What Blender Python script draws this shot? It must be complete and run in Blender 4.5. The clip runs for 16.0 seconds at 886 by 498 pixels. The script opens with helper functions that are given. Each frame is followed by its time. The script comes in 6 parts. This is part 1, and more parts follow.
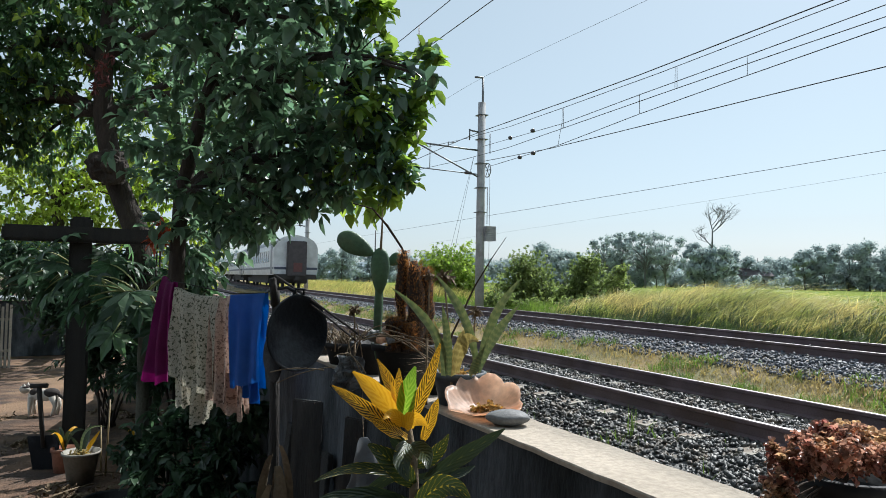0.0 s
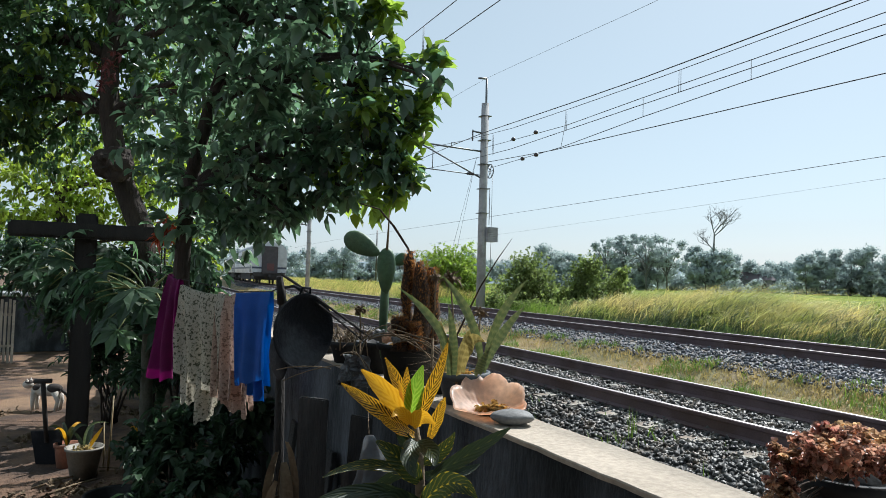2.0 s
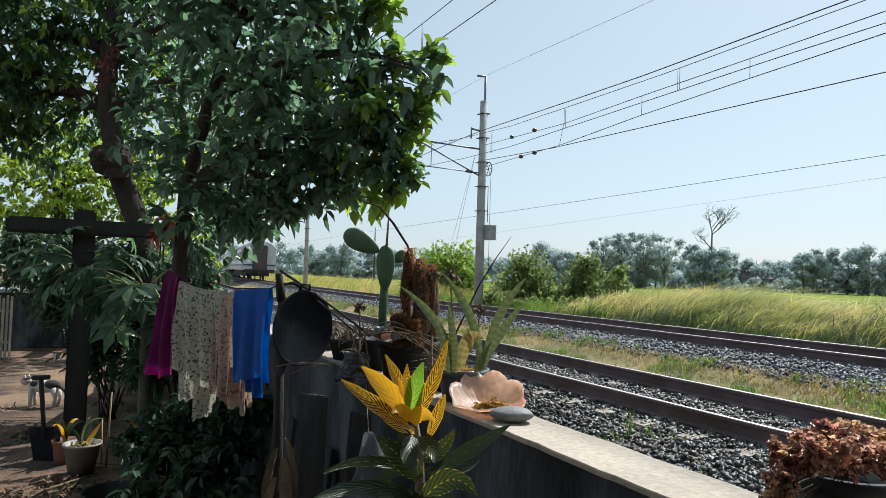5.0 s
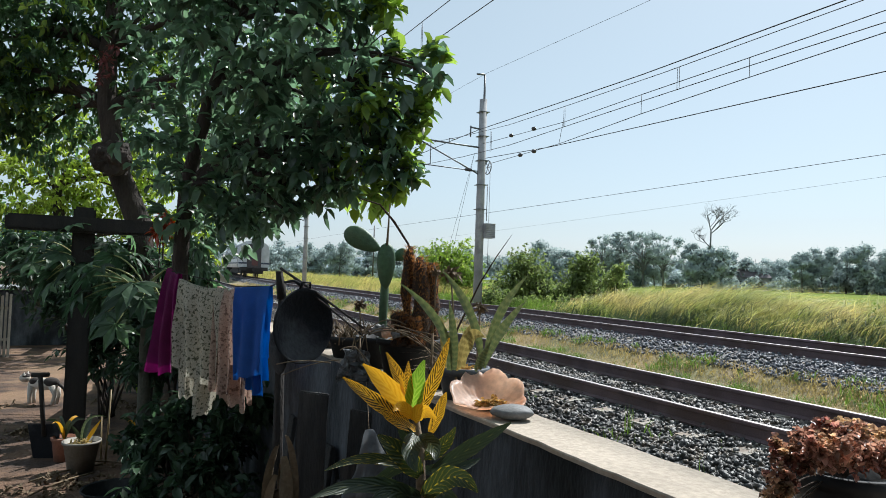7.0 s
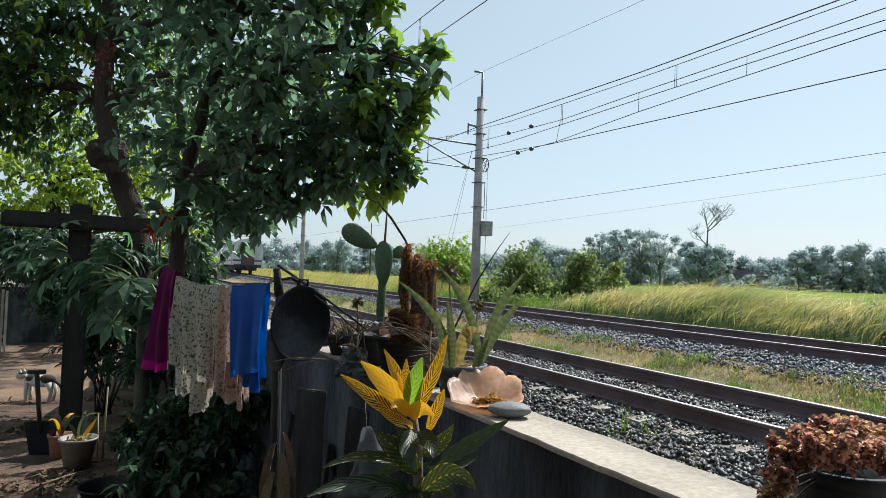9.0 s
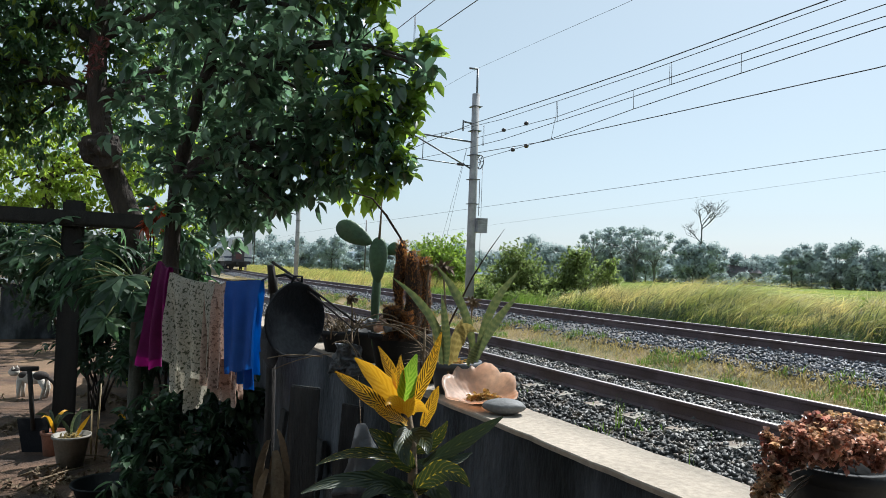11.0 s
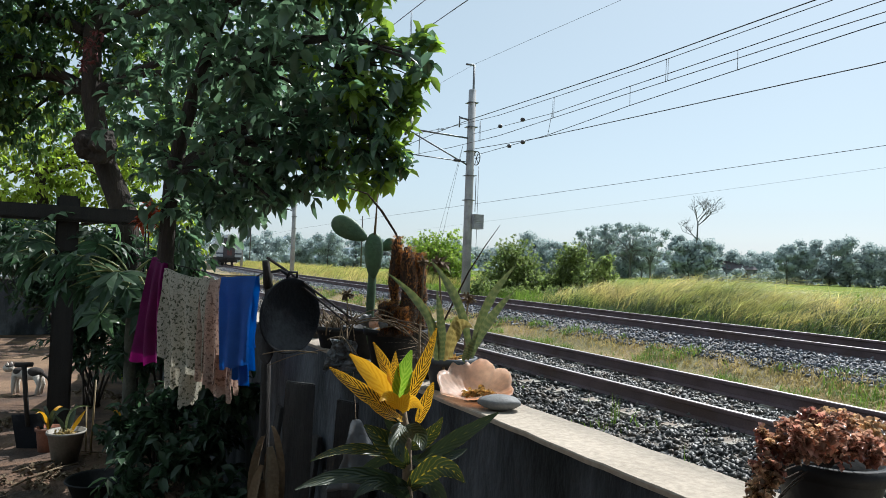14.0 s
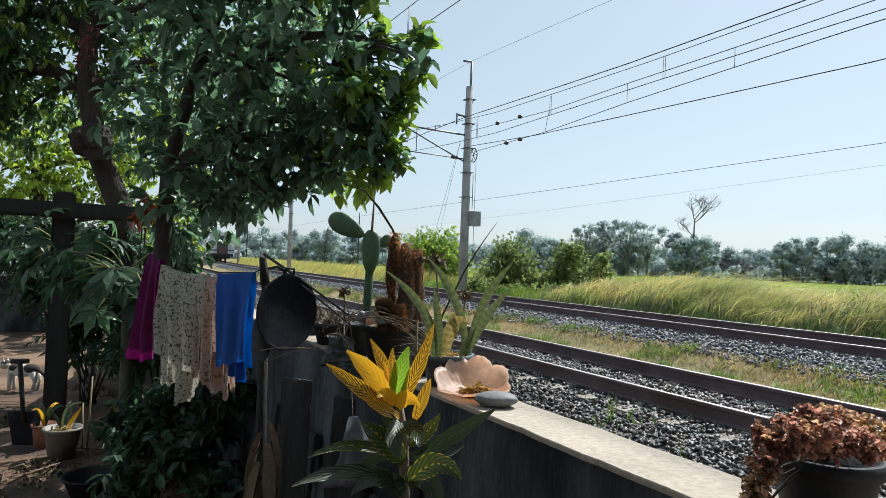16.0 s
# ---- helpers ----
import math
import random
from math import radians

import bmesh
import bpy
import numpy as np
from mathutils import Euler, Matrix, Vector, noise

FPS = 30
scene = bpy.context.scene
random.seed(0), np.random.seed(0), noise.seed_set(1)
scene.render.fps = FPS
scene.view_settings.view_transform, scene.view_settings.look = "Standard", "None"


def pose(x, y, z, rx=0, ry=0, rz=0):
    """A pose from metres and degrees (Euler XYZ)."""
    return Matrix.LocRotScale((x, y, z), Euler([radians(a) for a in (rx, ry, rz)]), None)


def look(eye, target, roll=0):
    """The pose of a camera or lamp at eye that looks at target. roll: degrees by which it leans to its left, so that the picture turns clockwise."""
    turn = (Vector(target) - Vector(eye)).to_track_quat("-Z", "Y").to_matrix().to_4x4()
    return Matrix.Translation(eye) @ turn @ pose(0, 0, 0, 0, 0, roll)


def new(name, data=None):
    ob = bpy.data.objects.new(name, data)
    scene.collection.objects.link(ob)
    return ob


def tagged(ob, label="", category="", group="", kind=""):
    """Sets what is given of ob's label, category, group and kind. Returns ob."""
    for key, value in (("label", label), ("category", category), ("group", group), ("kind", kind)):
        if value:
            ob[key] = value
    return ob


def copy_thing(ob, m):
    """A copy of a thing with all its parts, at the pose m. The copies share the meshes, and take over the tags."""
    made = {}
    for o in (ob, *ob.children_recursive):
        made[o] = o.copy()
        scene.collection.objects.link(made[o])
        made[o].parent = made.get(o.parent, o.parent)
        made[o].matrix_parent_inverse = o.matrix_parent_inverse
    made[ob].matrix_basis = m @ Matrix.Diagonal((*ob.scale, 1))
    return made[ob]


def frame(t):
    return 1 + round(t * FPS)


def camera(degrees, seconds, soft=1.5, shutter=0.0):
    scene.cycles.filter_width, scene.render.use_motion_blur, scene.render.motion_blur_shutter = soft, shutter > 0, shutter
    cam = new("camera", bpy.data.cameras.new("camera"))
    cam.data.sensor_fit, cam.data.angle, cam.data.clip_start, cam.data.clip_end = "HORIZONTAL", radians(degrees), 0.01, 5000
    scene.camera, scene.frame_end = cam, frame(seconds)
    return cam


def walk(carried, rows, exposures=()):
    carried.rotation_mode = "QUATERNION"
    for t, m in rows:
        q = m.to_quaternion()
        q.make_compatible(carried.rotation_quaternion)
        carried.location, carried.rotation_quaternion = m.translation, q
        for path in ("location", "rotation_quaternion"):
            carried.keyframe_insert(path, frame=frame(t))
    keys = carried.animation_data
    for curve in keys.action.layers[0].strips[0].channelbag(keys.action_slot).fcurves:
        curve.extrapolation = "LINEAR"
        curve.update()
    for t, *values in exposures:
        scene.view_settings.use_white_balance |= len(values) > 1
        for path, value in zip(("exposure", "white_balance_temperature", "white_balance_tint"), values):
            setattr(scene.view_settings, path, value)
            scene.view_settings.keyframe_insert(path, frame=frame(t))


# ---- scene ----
cam = camera(67.0, 16.0, soft=0.6)
walk(cam, [(t, pose(*p)) for t, *p in [
    (0, 0.0383, 0.0144, 1.2629, 92.473, -0.930, -26.809),
    (0.5, 0.0208, 0.0009, 1.2626, 92.604, -1.316, -26.575),
    (1, 0.0147, 0.0001, 1.2628, 92.536, -1.518, -26.674),
    (1.5, 0.0137, -0.0001, 1.2629, 92.516, -1.543, -26.694),
    (2, 0.0123, -0.0005, 1.2631, 92.506, -1.581, -26.719),
    (2.5, 0.0101, -0.0011, 1.2624, 92.470, -1.632, -26.766),
    (3, 0.0106, -0.0008, 1.2623, 92.459, -1.663, -26.773),
    (3.5, 0.0086, 0.0000, 1.2629, 92.423, -1.700, -26.842),
    (4, 0.0076, -0.0000, 1.2619, 92.404, -1.721, -26.871),
    (6.5, 0.0023, 0.0011, 1.2616, 92.175, -1.857, -26.951),
    (7, 0.0000, 0.0000, 1.2611, 92.168, -1.889, -26.987),
    (7.5, -0.0008, 0.0008, 1.2611, 92.096, -1.884, -27.061),
    (8, -0.0017, 0.0011, 1.2609, 92.095, -1.904, -27.092),
    (8.5, -0.0015, 0.0017, 1.2605, 92.002, -1.979, -27.166),
    (9, -0.0012, 0.0023, 1.2603, 91.970, -1.975, -27.230),
    (11.5, 0.0031, 0.0062, 1.2597, 91.683, -2.049, -27.725),
    (12, 0.0059, 0.0077, 1.2586, 91.657, -2.035, -27.740),
    (12.5, 0.0055, 0.0082, 1.2589, 91.570, -2.066, -27.827),
    (13, 0.0046, 0.0068, 1.2590, 91.524, -2.067, -27.859),
    (13.5, 0.0072, 0.0100, 1.2581, 91.458, -2.100, -27.939),
    (14, 0.0067, 0.0097, 1.2586, 91.412, -2.108, -27.990),
    (14.5, 0.0056, 0.0095, 1.2582, 91.337, -2.121, -28.071),
    (15, 0.0050, 0.0090, 1.2579, 91.300, -2.154, -28.124),
    (15.5, 0.0049, 0.0093, 1.2580, 91.221, -2.156, -28.207),
    (16, 0.0067, 0.0106, 1.2579, 91.163, -2.176, -28.245),
]], exposures=[(0, 0.66, 6050, 8), (16, 0.66, 6050, 8)])

# ---- light ----
SUN_AZ, SUN_EL = radians(68), radians(49)      # azimuth from +y towards +x
world = bpy.data.worlds.new("sky")
scene.world = world
world.use_nodes = True
wn = world.node_tree
sky = wn.nodes.new("ShaderNodeTexSky")
sky.sky_type, sky.sun_disc = "NISHITA", False
sky.sun_elevation, sky.sun_rotation = SUN_EL, SUN_AZ
sky.air_density, sky.dust_density, sky.ozone_density = 1.0, 1.0, 2.0
haze = wn.nodes.new("ShaderNodeHueSaturation")          # milky, hazy air
haze.inputs["Hue"].default_value, haze.inputs["Saturation"].default_value = 0.478, 0.64
wn.links.new(sky.outputs[0], haze.inputs["Color"])
veil = wn.nodes.new("ShaderNodeMix")                    # scattered light evens the sky out
veil.data_type = "RGBA"
veil.inputs[0].default_value, veil.inputs[7].default_value = 0.5, (5.05, 5.85, 6.25, 1)
wn.links.new(haze.outputs[0], veil.inputs[6])
wn.links.new(veil.outputs[2], wn.nodes["Background"].inputs[0])
wn.nodes["Background"].inputs[1].default_value = 0.079
sun = new("sun", bpy.data.lights.new("sun", "SUN"))
sun.data.energy, sun.data.angle, sun.data.color = 4.2, radians(0.6), (1.0, 0.96, 0.9)
to_sun = Vector((math.sin(SUN_AZ) * math.cos(SUN_EL), math.cos(SUN_AZ) * math.cos(SUN_EL), math.sin(SUN_EL)))
sun.matrix_world = look(to_sun * 50, (0, 0, 0))


# ---- materials ----
def mat(name, a, b=None, rough=0.7, metal=0.0, scale=8.0, fine=60.0, bump=0.15, c=None, stain=0.35, island=0.0, obj=0.0,
        translucent=0.0, stretch=None, spec=0.5):
    """Two-scale procedural surface: a and b mix by noise, c appears as stains; island/obj vary the value piece by piece."""
    m = bpy.data.materials.new(name)
    m.use_nodes = True
    nt = m.node_tree
    nodes, link = nt.nodes, nt.links.new
    bsdf = nodes["Principled BSDF"]
    b = b or tuple(v * 0.7 for v in a)
    tc = nodes.new("ShaderNodeTexCoord")
    vec = tc.outputs["Object"]
    if stretch:
        mp = nodes.new("ShaderNodeMapping")
        mp.inputs["Scale"].default_value = stretch
        link(vec, mp.inputs[0])
        vec = mp.outputs[0]
    n1, n2 = nodes.new("ShaderNodeTexNoise"), nodes.new("ShaderNodeTexNoise")
    for n, s in ((n1, scale), (n2, fine)):
        n.inputs["Scale"].default_value, n.inputs["Detail"].default_value = s, 5
        link(vec, n.inputs["Vector"])
    r1 = nodes.new("ShaderNodeMapRange")
    r1.inputs[1].default_value, r1.inputs[2].default_value = 0.35, 0.65
    link(n1.outputs[0], r1.inputs[0])
    mix = nodes.new("ShaderNodeMix")
    mix.data_type = "RGBA"
    mix.inputs[6].default_value, mix.inputs[7].default_value = (*a, 1), (*b, 1)
    link(r1.outputs[0], mix.inputs[0])
    col = mix.outputs[2]
    if c:
        r2 = nodes.new("ShaderNodeMapRange")
        r2.inputs[1].default_value, r2.inputs[2].default_value, r2.inputs[4].default_value = 0.52, 0.62, stain * 2
        n3 = nodes.new("ShaderNodeTexNoise")
        n3.inputs["Scale"].default_value, n3.inputs["Detail"].default_value = scale * 0.45, 7
        link(vec, n3.inputs["Vector"])
        link(n3.outputs[0], r2.inputs[0])
        mx = nodes.new("ShaderNodeMix")
        mx.data_type = "RGBA"
        mx.inputs[7].default_value = (*c, 1)
        link(r2.outputs[0], mx.inputs[0])
        link(col, mx.inputs[6])
        col = mx.outputs[2]
    hsv = nodes.new("ShaderNodeHueSaturation")
    link(col, hsv.inputs["Color"])
    val = nodes.new("ShaderNodeMapRange")
    val.inputs[1].default_value, val.inputs[2].default_value = 0.3, 0.7
    val.inputs[3].default_value, val.inputs[4].default_value = 0.85, 1.15
    link(n2.outputs[0], val.inputs[0])
    out = val.outputs[0]
    for amount, node, socket in ((island, "ShaderNodeNewGeometry", "Random Per Island"), (obj, "ShaderNodeObjectInfo", "Random")):
        if amount:
            g = nodes.new(node)
            q = nodes.new("ShaderNodeMapRange")
            q.inputs[3].default_value, q.inputs[4].default_value = 1 - amount, 1 + amount
            link(g.outputs[socket], q.inputs[0])
            mu = nodes.new("ShaderNodeMath")
            mu.operation = "MULTIPLY"
            link(out, mu.inputs[0]), link(q.outputs[0], mu.inputs[1])
            out = mu.outputs[0]
    link(out, hsv.inputs["Value"])
    link(hsv.outputs[0], bsdf.inputs["Base Color"])
    bsdf.inputs["Roughness"].default_value, bsdf.inputs["Metallic"].default_value = rough, metal
    bsdf.inputs["Specular IOR Level"].default_value = spec
    if bump:
        bp = nodes.new("ShaderNodeBump")
        bp.inputs["Strength"].default_value, bp.inputs["Distance"].default_value = bump, 0.02
        link(n2.outputs[0], bp.inputs["Height"]), link(bp.outputs[0], bsdf.inputs["Normal"])
    if translucent:
        tr, ms = nodes.new("ShaderNodeBsdfTranslucent"), nodes.new("ShaderNodeMixShader")
        h2 = nodes.new("ShaderNodeHueSaturation")
        h2.inputs["Saturation"].default_value, h2.inputs["Value"].default_value = 1.1, 1.5
        link(hsv.outputs[0], h2.inputs["Color"]), link(h2.outputs[0], tr.inputs[0])
        ms.inputs[0].default_value = translucent
        link(bsdf.outputs[0], ms.inputs[1]), link(tr.outputs[0], ms.inputs[2])
        link(ms.outputs[0], nodes["Material Output"].inputs[0])
    return m


CONCRETE = mat("weathered_concrete", (0.45, 0.385, 0.31), (0.375, 0.32, 0.255), 0.9, scale=3, fine=60, bump=0.2, c=(0.22, 0.185, 0.145), stain=0.3)
# stained render; base darkened to hold the shade of the yard-side face
WALLFACE = mat("stained_render_with_shade", (0.1, 0.11, 0.125), (0.022, 0.026, 0.031), 0.95, scale=5, fine=50, bump=0.8, c=(0.016, 0.02, 0.022), stain=0.5, stretch=(1, 1, 0.4))
YARD = mat("bare_earth", (0.155, 0.09, 0.055), (0.05, 0.032, 0.023), 0.95, scale=3.0, fine=40, bump=1.0, c=(0.3, 0.19, 0.11), stain=0.28)
SOIL = mat("trackside_soil", (0.32, 0.24, 0.13), (0.2, 0.16, 0.09), 0.95, scale=0.9, fine=20, bump=0.8, c=(0.12, 0.13, 0.05))
FIELD = mat("rice_field", (0.18, 0.22, 0.06), (0.145, 0.19, 0.055), 1.0, scale=0.05, fine=3, bump=0.3, c=(0.21, 0.25, 0.055), spec=0.0)
BALLAST = mat("ballast_stone", (0.115, 0.125, 0.145), (0.06, 0.066, 0.08), 0.6, scale=14, fine=90, bump=0.4, island=0.65, c=(0.17, 0.15, 0.13), stain=0.2)
# darker, browner stone than BALLAST
BALLAST_DARK = mat("dark_ballast_stone", (0.095, 0.092, 0.086), (0.036, 0.036, 0.036), 0.5, scale=14, fine=90, bump=0.4, island=0.75, c=(0.15, 0.115, 0.08), stain=0.3)
SLEEPER = mat("sleeper_concrete", (0.4, 0.37, 0.32), (0.3, 0.28, 0.24), 0.9, scale=6, fine=60, obj=0.15, c=(0.16, 0.11, 0.08))
RUST = mat("rail_rust", (0.15, 0.103, 0.11), (0.1, 0.068, 0.074), 0.75, 0.0, scale=3, fine=80, bump=0.3, c=(0.09, 0.054, 0.046))
POLISH = mat("rail_polish", (0.46, 0.42, 0.41), (0.36, 0.33, 0.32), 0.45, 1.0, scale=2, fine=30, bump=0.02, stretch=(8, 0.5, 8))
MAST = mat("mast_concrete", (0.4, 0.4, 0.41), (0.31, 0.31, 0.32), 0.85, scale=3, fine=50, c=(0.23, 0.23, 0.23))
STEEL = mat("galvanised_steel", (0.2, 0.21, 0.22), (0.12, 0.12, 0.13), 0.5, 0.7, scale=10)
WIRE = mat("wire", (0.09, 0.09, 0.1), (0.07, 0.07, 0.08), 0.5, 0.6, bump=0)
INSUL = mat("brown_insulator", (0.06, 0.05, 0.05), (0.05, 0.04, 0.04), 0.3)
BARK = mat("bark", (0.05, 0.037, 0.029), (0.026, 0.02, 0.016), 0.95, scale=10, fine=60, bump=1.0, stretch=(1, 1, 0.3))
LEAF = mat("broad_leaf", (0.09, 0.155, 0.07), (0.055, 0.105, 0.05), 0.4, scale=1.2, fine=20, bump=0.1, island=0.5, translucent=0.55, spec=0.7)
FRUITLEAF = mat("fruit_tree_leaf", (0.115, 0.18, 0.105), (0.075, 0.13, 0.08), 0.36, scale=1.2, fine=20, bump=0.1, island=0.55, translucent=0.55, spec=1.0)
# darker copy of LEAF: tree shade is put into the leaf colour
SHADELEAF = mat("shade_darkened_leaf", (0.045, 0.082, 0.042), (0.028, 0.055, 0.03), 0.45, scale=1.2, fine=20, bump=0.1, island=0.45, translucent=0.4, spec=0.5)
# light young green; in the yard crowns its brightness also stands for sunlight
LEAF_YG = mat("light_green_sunlit_tint", (0.26, 0.34, 0.07), (0.17, 0.26, 0.055), 0.45, scale=1.2, fine=20, bump=0.1, island=0.45, translucent=0.55)
SHRUB = mat("shrub_leaf", (0.2, 0.25, 0.085), (0.12, 0.165, 0.06), 0.6, scale=0.8, fine=9, bump=0.1, island=0.5, translucent=0.5)
# pale blue-grey base: distance haze is put into the leaf colour
FARLEAF = mat("haze_tinted_far_leaf", (0.42, 0.49, 0.475), (0.365, 0.44, 0.435), 1.0, scale=0.12, fine=2, bump=0, island=0.08, translucent=0.28, spec=0.0)
GRASS = mat("green_grass", (0.16, 0.24, 0.05), (0.1, 0.17, 0.035), 0.6, scale=0.7, fine=4, bump=0, island=0.35, translucent=0.4)
DRYGRASS = mat("dry_grass", (0.4, 0.31, 0.15), (0.3, 0.25, 0.1), 0.75, scale=0.7, fine=4, bump=0, island=0.3, translucent=0.35)
REED = mat("tall_reed_grass", (0.52, 0.44, 0.18), (0.27, 0.31, 0.09), 0.5, scale=0.8, fine=4, bump=0, island=0.5, translucent=0.45)
# low blades darkened: the shade under the tall grass is in this colour
REED_LOW = mat("shade_dark_reed", (0.09, 0.12, 0.06), (0.06, 0.085, 0.042), 0.6, scale=0.8, fine=4, bump=0, island=0.4, translucent=0.35)
# lighter leaf for the back tree: its sunlit look is in the colour
BACKLEAF = mat("sun_brightened_leaf", (0.32, 0.39, 0.07), (0.19, 0.27, 0.055), 0.5, scale=1.2, fine=20, bump=0.1, island=0.6, translucent=0.6)


# ---- mesh tools ----
def part(name, me, material, parent=None, label=""):
    """Links a mesh or bmesh as one object under a thing."""
    if isinstance(me, bmesh.types.BMesh):
        bm, me = me, bpy.data.meshes.new(name)
        bm.to_mesh(me)
        bm.free()
    for m in (material if isinstance(material, (list, tuple)) else [material]):
        if len(me.materials) < (len(material) if isinstance(material, (list, tuple)) else 1):
            me.materials.append(m)
    ob = new(name, me)
    ob.parent = parent
    return tagged(ob, label=label)


def empty(name, m, label, category, group="", kind=""):
    ob = new(name)
    ob.matrix_basis = m if isinstance(m, Matrix) else Matrix.Translation(m)
    return tagged(ob, label, category, group, kind)


def raw(name, v, f, smooth=False):
    me = bpy.data.meshes.new(name)
    me.from_pydata([tuple(p) for p in v], [], [tuple(q) for q in f])
    if smooth:
        me.polygons.foreach_set("use_smooth", [True] * len(me.polygons))
    return me


def fast(name, v, f):
    """Mesh from arrays: vertices (n, 3) and faces (m, 3 or 4)."""
    me = bpy.data.meshes.new(name)
    v, f = np.asarray(v, np.float32), np.asarray(f, np.int32)
    k = f.shape[1]
    me.vertices.add(len(v)), me.loops.add(f.size), me.polygons.add(len(f))
    me.vertices.foreach_set("co", v.ravel())
    me.loops.foreach_set("vertex_index", f.ravel())
    me.polygons.foreach_set("loop_start", np.arange(0, f.size, k, dtype=np.int32))
    me.update(calc_edges=True)
    return me


def box(bm, size, at=(0, 0, 0), turn=None, bevel=0.0):
    m = Matrix.Translation(at) @ (turn.to_4x4() if turn else Matrix()) @ Matrix.Diagonal((*size, 1))
    r = bmesh.ops.create_cube(bm, size=1, matrix=m)
    if bevel:
        es = list({e for v in r["verts"] for e in v.link_edges})
        bmesh.ops.bevel(bm, geom=es, offset=bevel, segments=2, affect="EDGES", clamp_overlap=True)
    return bm


def boxm(size, at=(0, 0, 0), bevel=0.004, turn=None):
    return box(bmesh.new(), size, at, turn, bevel)


def lathe(profile, n=24, squash=(1, 1)):
    """Surface of revolution from (radius, height) pairs."""
    v, f = [], []
    for r, z in profile:
        for i in range(n):
            a = 2 * math.pi * i / n
            v.append((r * math.cos(a) * squash[0], r * math.sin(a) * squash[1], z))
    for j in range(len(profile) - 1):
        for i in range(n):
            f.append((j * n + i, j * n + (i + 1) % n, (j + 1) * n + (i + 1) % n, (j + 1) * n + i))
    return raw("lathe", v, f, True)


def tube(points, radii, n=8, wob=0.0):
    """Tapered tube along points, closed at the ends."""
    pts = [Vector(p) for p in points]
    if not isinstance(radii, (list, tuple)):
        radii = [radii] * len(pts)
    v, f = [], []
    side = None
    for j, p in enumerate(pts):
        d = (pts[min(j + 1, len(pts) - 1)] - pts[max(j - 1, 0)]).normalized()
        side = d.cross(Vector((0.3, 0.9, 0.31))).normalized() if side is None else (side - d * side.dot(d)).normalized()
        other = d.cross(side)
        for i in range(n):
            a = 2 * math.pi * i / n
            r = radii[j] * (1 + wob * random.uniform(-1, 1))
            v.append(p + side * (r * math.cos(a)) + other * (r * math.sin(a)))
    for j in range(len(pts) - 1):
        for i in range(n):
            f.append((j * n + i, j * n + (i + 1) % n, (j + 1) * n + (i + 1) % n, (j + 1) * n + i))
    f += [tuple(reversed(range(n))), tuple(range((len(pts) - 1) * n, len(pts) * n))]
    return raw("tube", v, f, True)


def bend(a, b, lift=0.0, n=8, push=(0, 0, 0)):
    """Points of an arc from a to b, raised by lift in the middle."""
    a, b = Vector(a), Vector(b)
    return [a.lerp(b, i / n) + (Vector((0, 0, lift)) + Vector(push)) * (4 * (i / n) * (1 - i / n)) for i in range(n + 1)]


def join(meshes):
    bm = bmesh.new()
    for m in meshes:
        bm.from_mesh(m)
    return bm


def unit(v):
    return v / np.maximum(np.linalg.norm(v, axis=1, keepdims=True), 1e-6)


def leaf_cloud(name, centres, n, length, width, seed, down=0.35, shell=0.6, fold=0.25, tuft=6):
    """Many folded leaves in tufts on twig tips about centres (x, y, z, radius[, flatten])."""
    rng = np.random.default_rng(seed)
    c = np.array([tuple(q) + ((1.0,) if len(q) == 4 else ()) for q in centres], float)
    g = max(1, n // tuft)
    pick = rng.choice(len(c), g, p=c[:, 3] ** 2 / (c[:, 3] ** 2).sum())
    d = unit(rng.normal(size=(g, 3)))
    r = (shell + (1 - shell) * rng.random(g)) * (1 + 0.18 * np.clip(rng.normal(size=g), -2, 1.4))
    tip0 = c[pick, :3] + d * (c[pick, 3] * r)[:, None] * np.stack([np.ones(g), np.ones(g), c[pick, 4]], 1)
    twig = unit(d * 0.8 + rng.normal(size=(g, 3)) * 0.4)
    n = g * tuft
    tw = np.repeat(twig, tuft, 0)
    p = np.repeat(tip0, tuft, 0) - tw * (length * 0.9 * rng.random(n))[:, None]
    axis = unit(tw * 0.55 + unit(rng.normal(size=(n, 3))) * 0.8 - np.array([0, 0, down]))
    side = unit(np.cross(axis, rng.normal(size=(n, 3)) * 0.4 + np.array([0, 0, 1.0])))
    nor = np.cross(side, axis)
    s = (0.65 + 0.6 * rng.random(n))[:, None]
    L, w = length * s, width * s
    drop = np.array([0, 0, 1.0])
    a, b = p + axis * L * 0.35 + nor * L * 0.03, p + axis * L * 0.72 - drop * L * 0.05
    v = np.stack([p, a + side * w * 0.47 + nor * w * fold, a, a - side * w * 0.47 + nor * w * fold,
                  b + side * w * 0.42 + nor * w * fold, b, b - side * w * 0.42 + nor * w * fold, p + axis * L - drop * L * 0.16], 1).reshape(-1, 3)
    k = (np.arange(n) * 8)[:, None]
    f = np.concatenate([k + np.array([q]) for q in ((0, 2, 1), (0, 3, 2), (1, 2, 5), (1, 5, 4), (2, 3, 6), (2, 6, 5), (4, 5, 7), (5, 6, 7))])
    return fast(name, v, f)


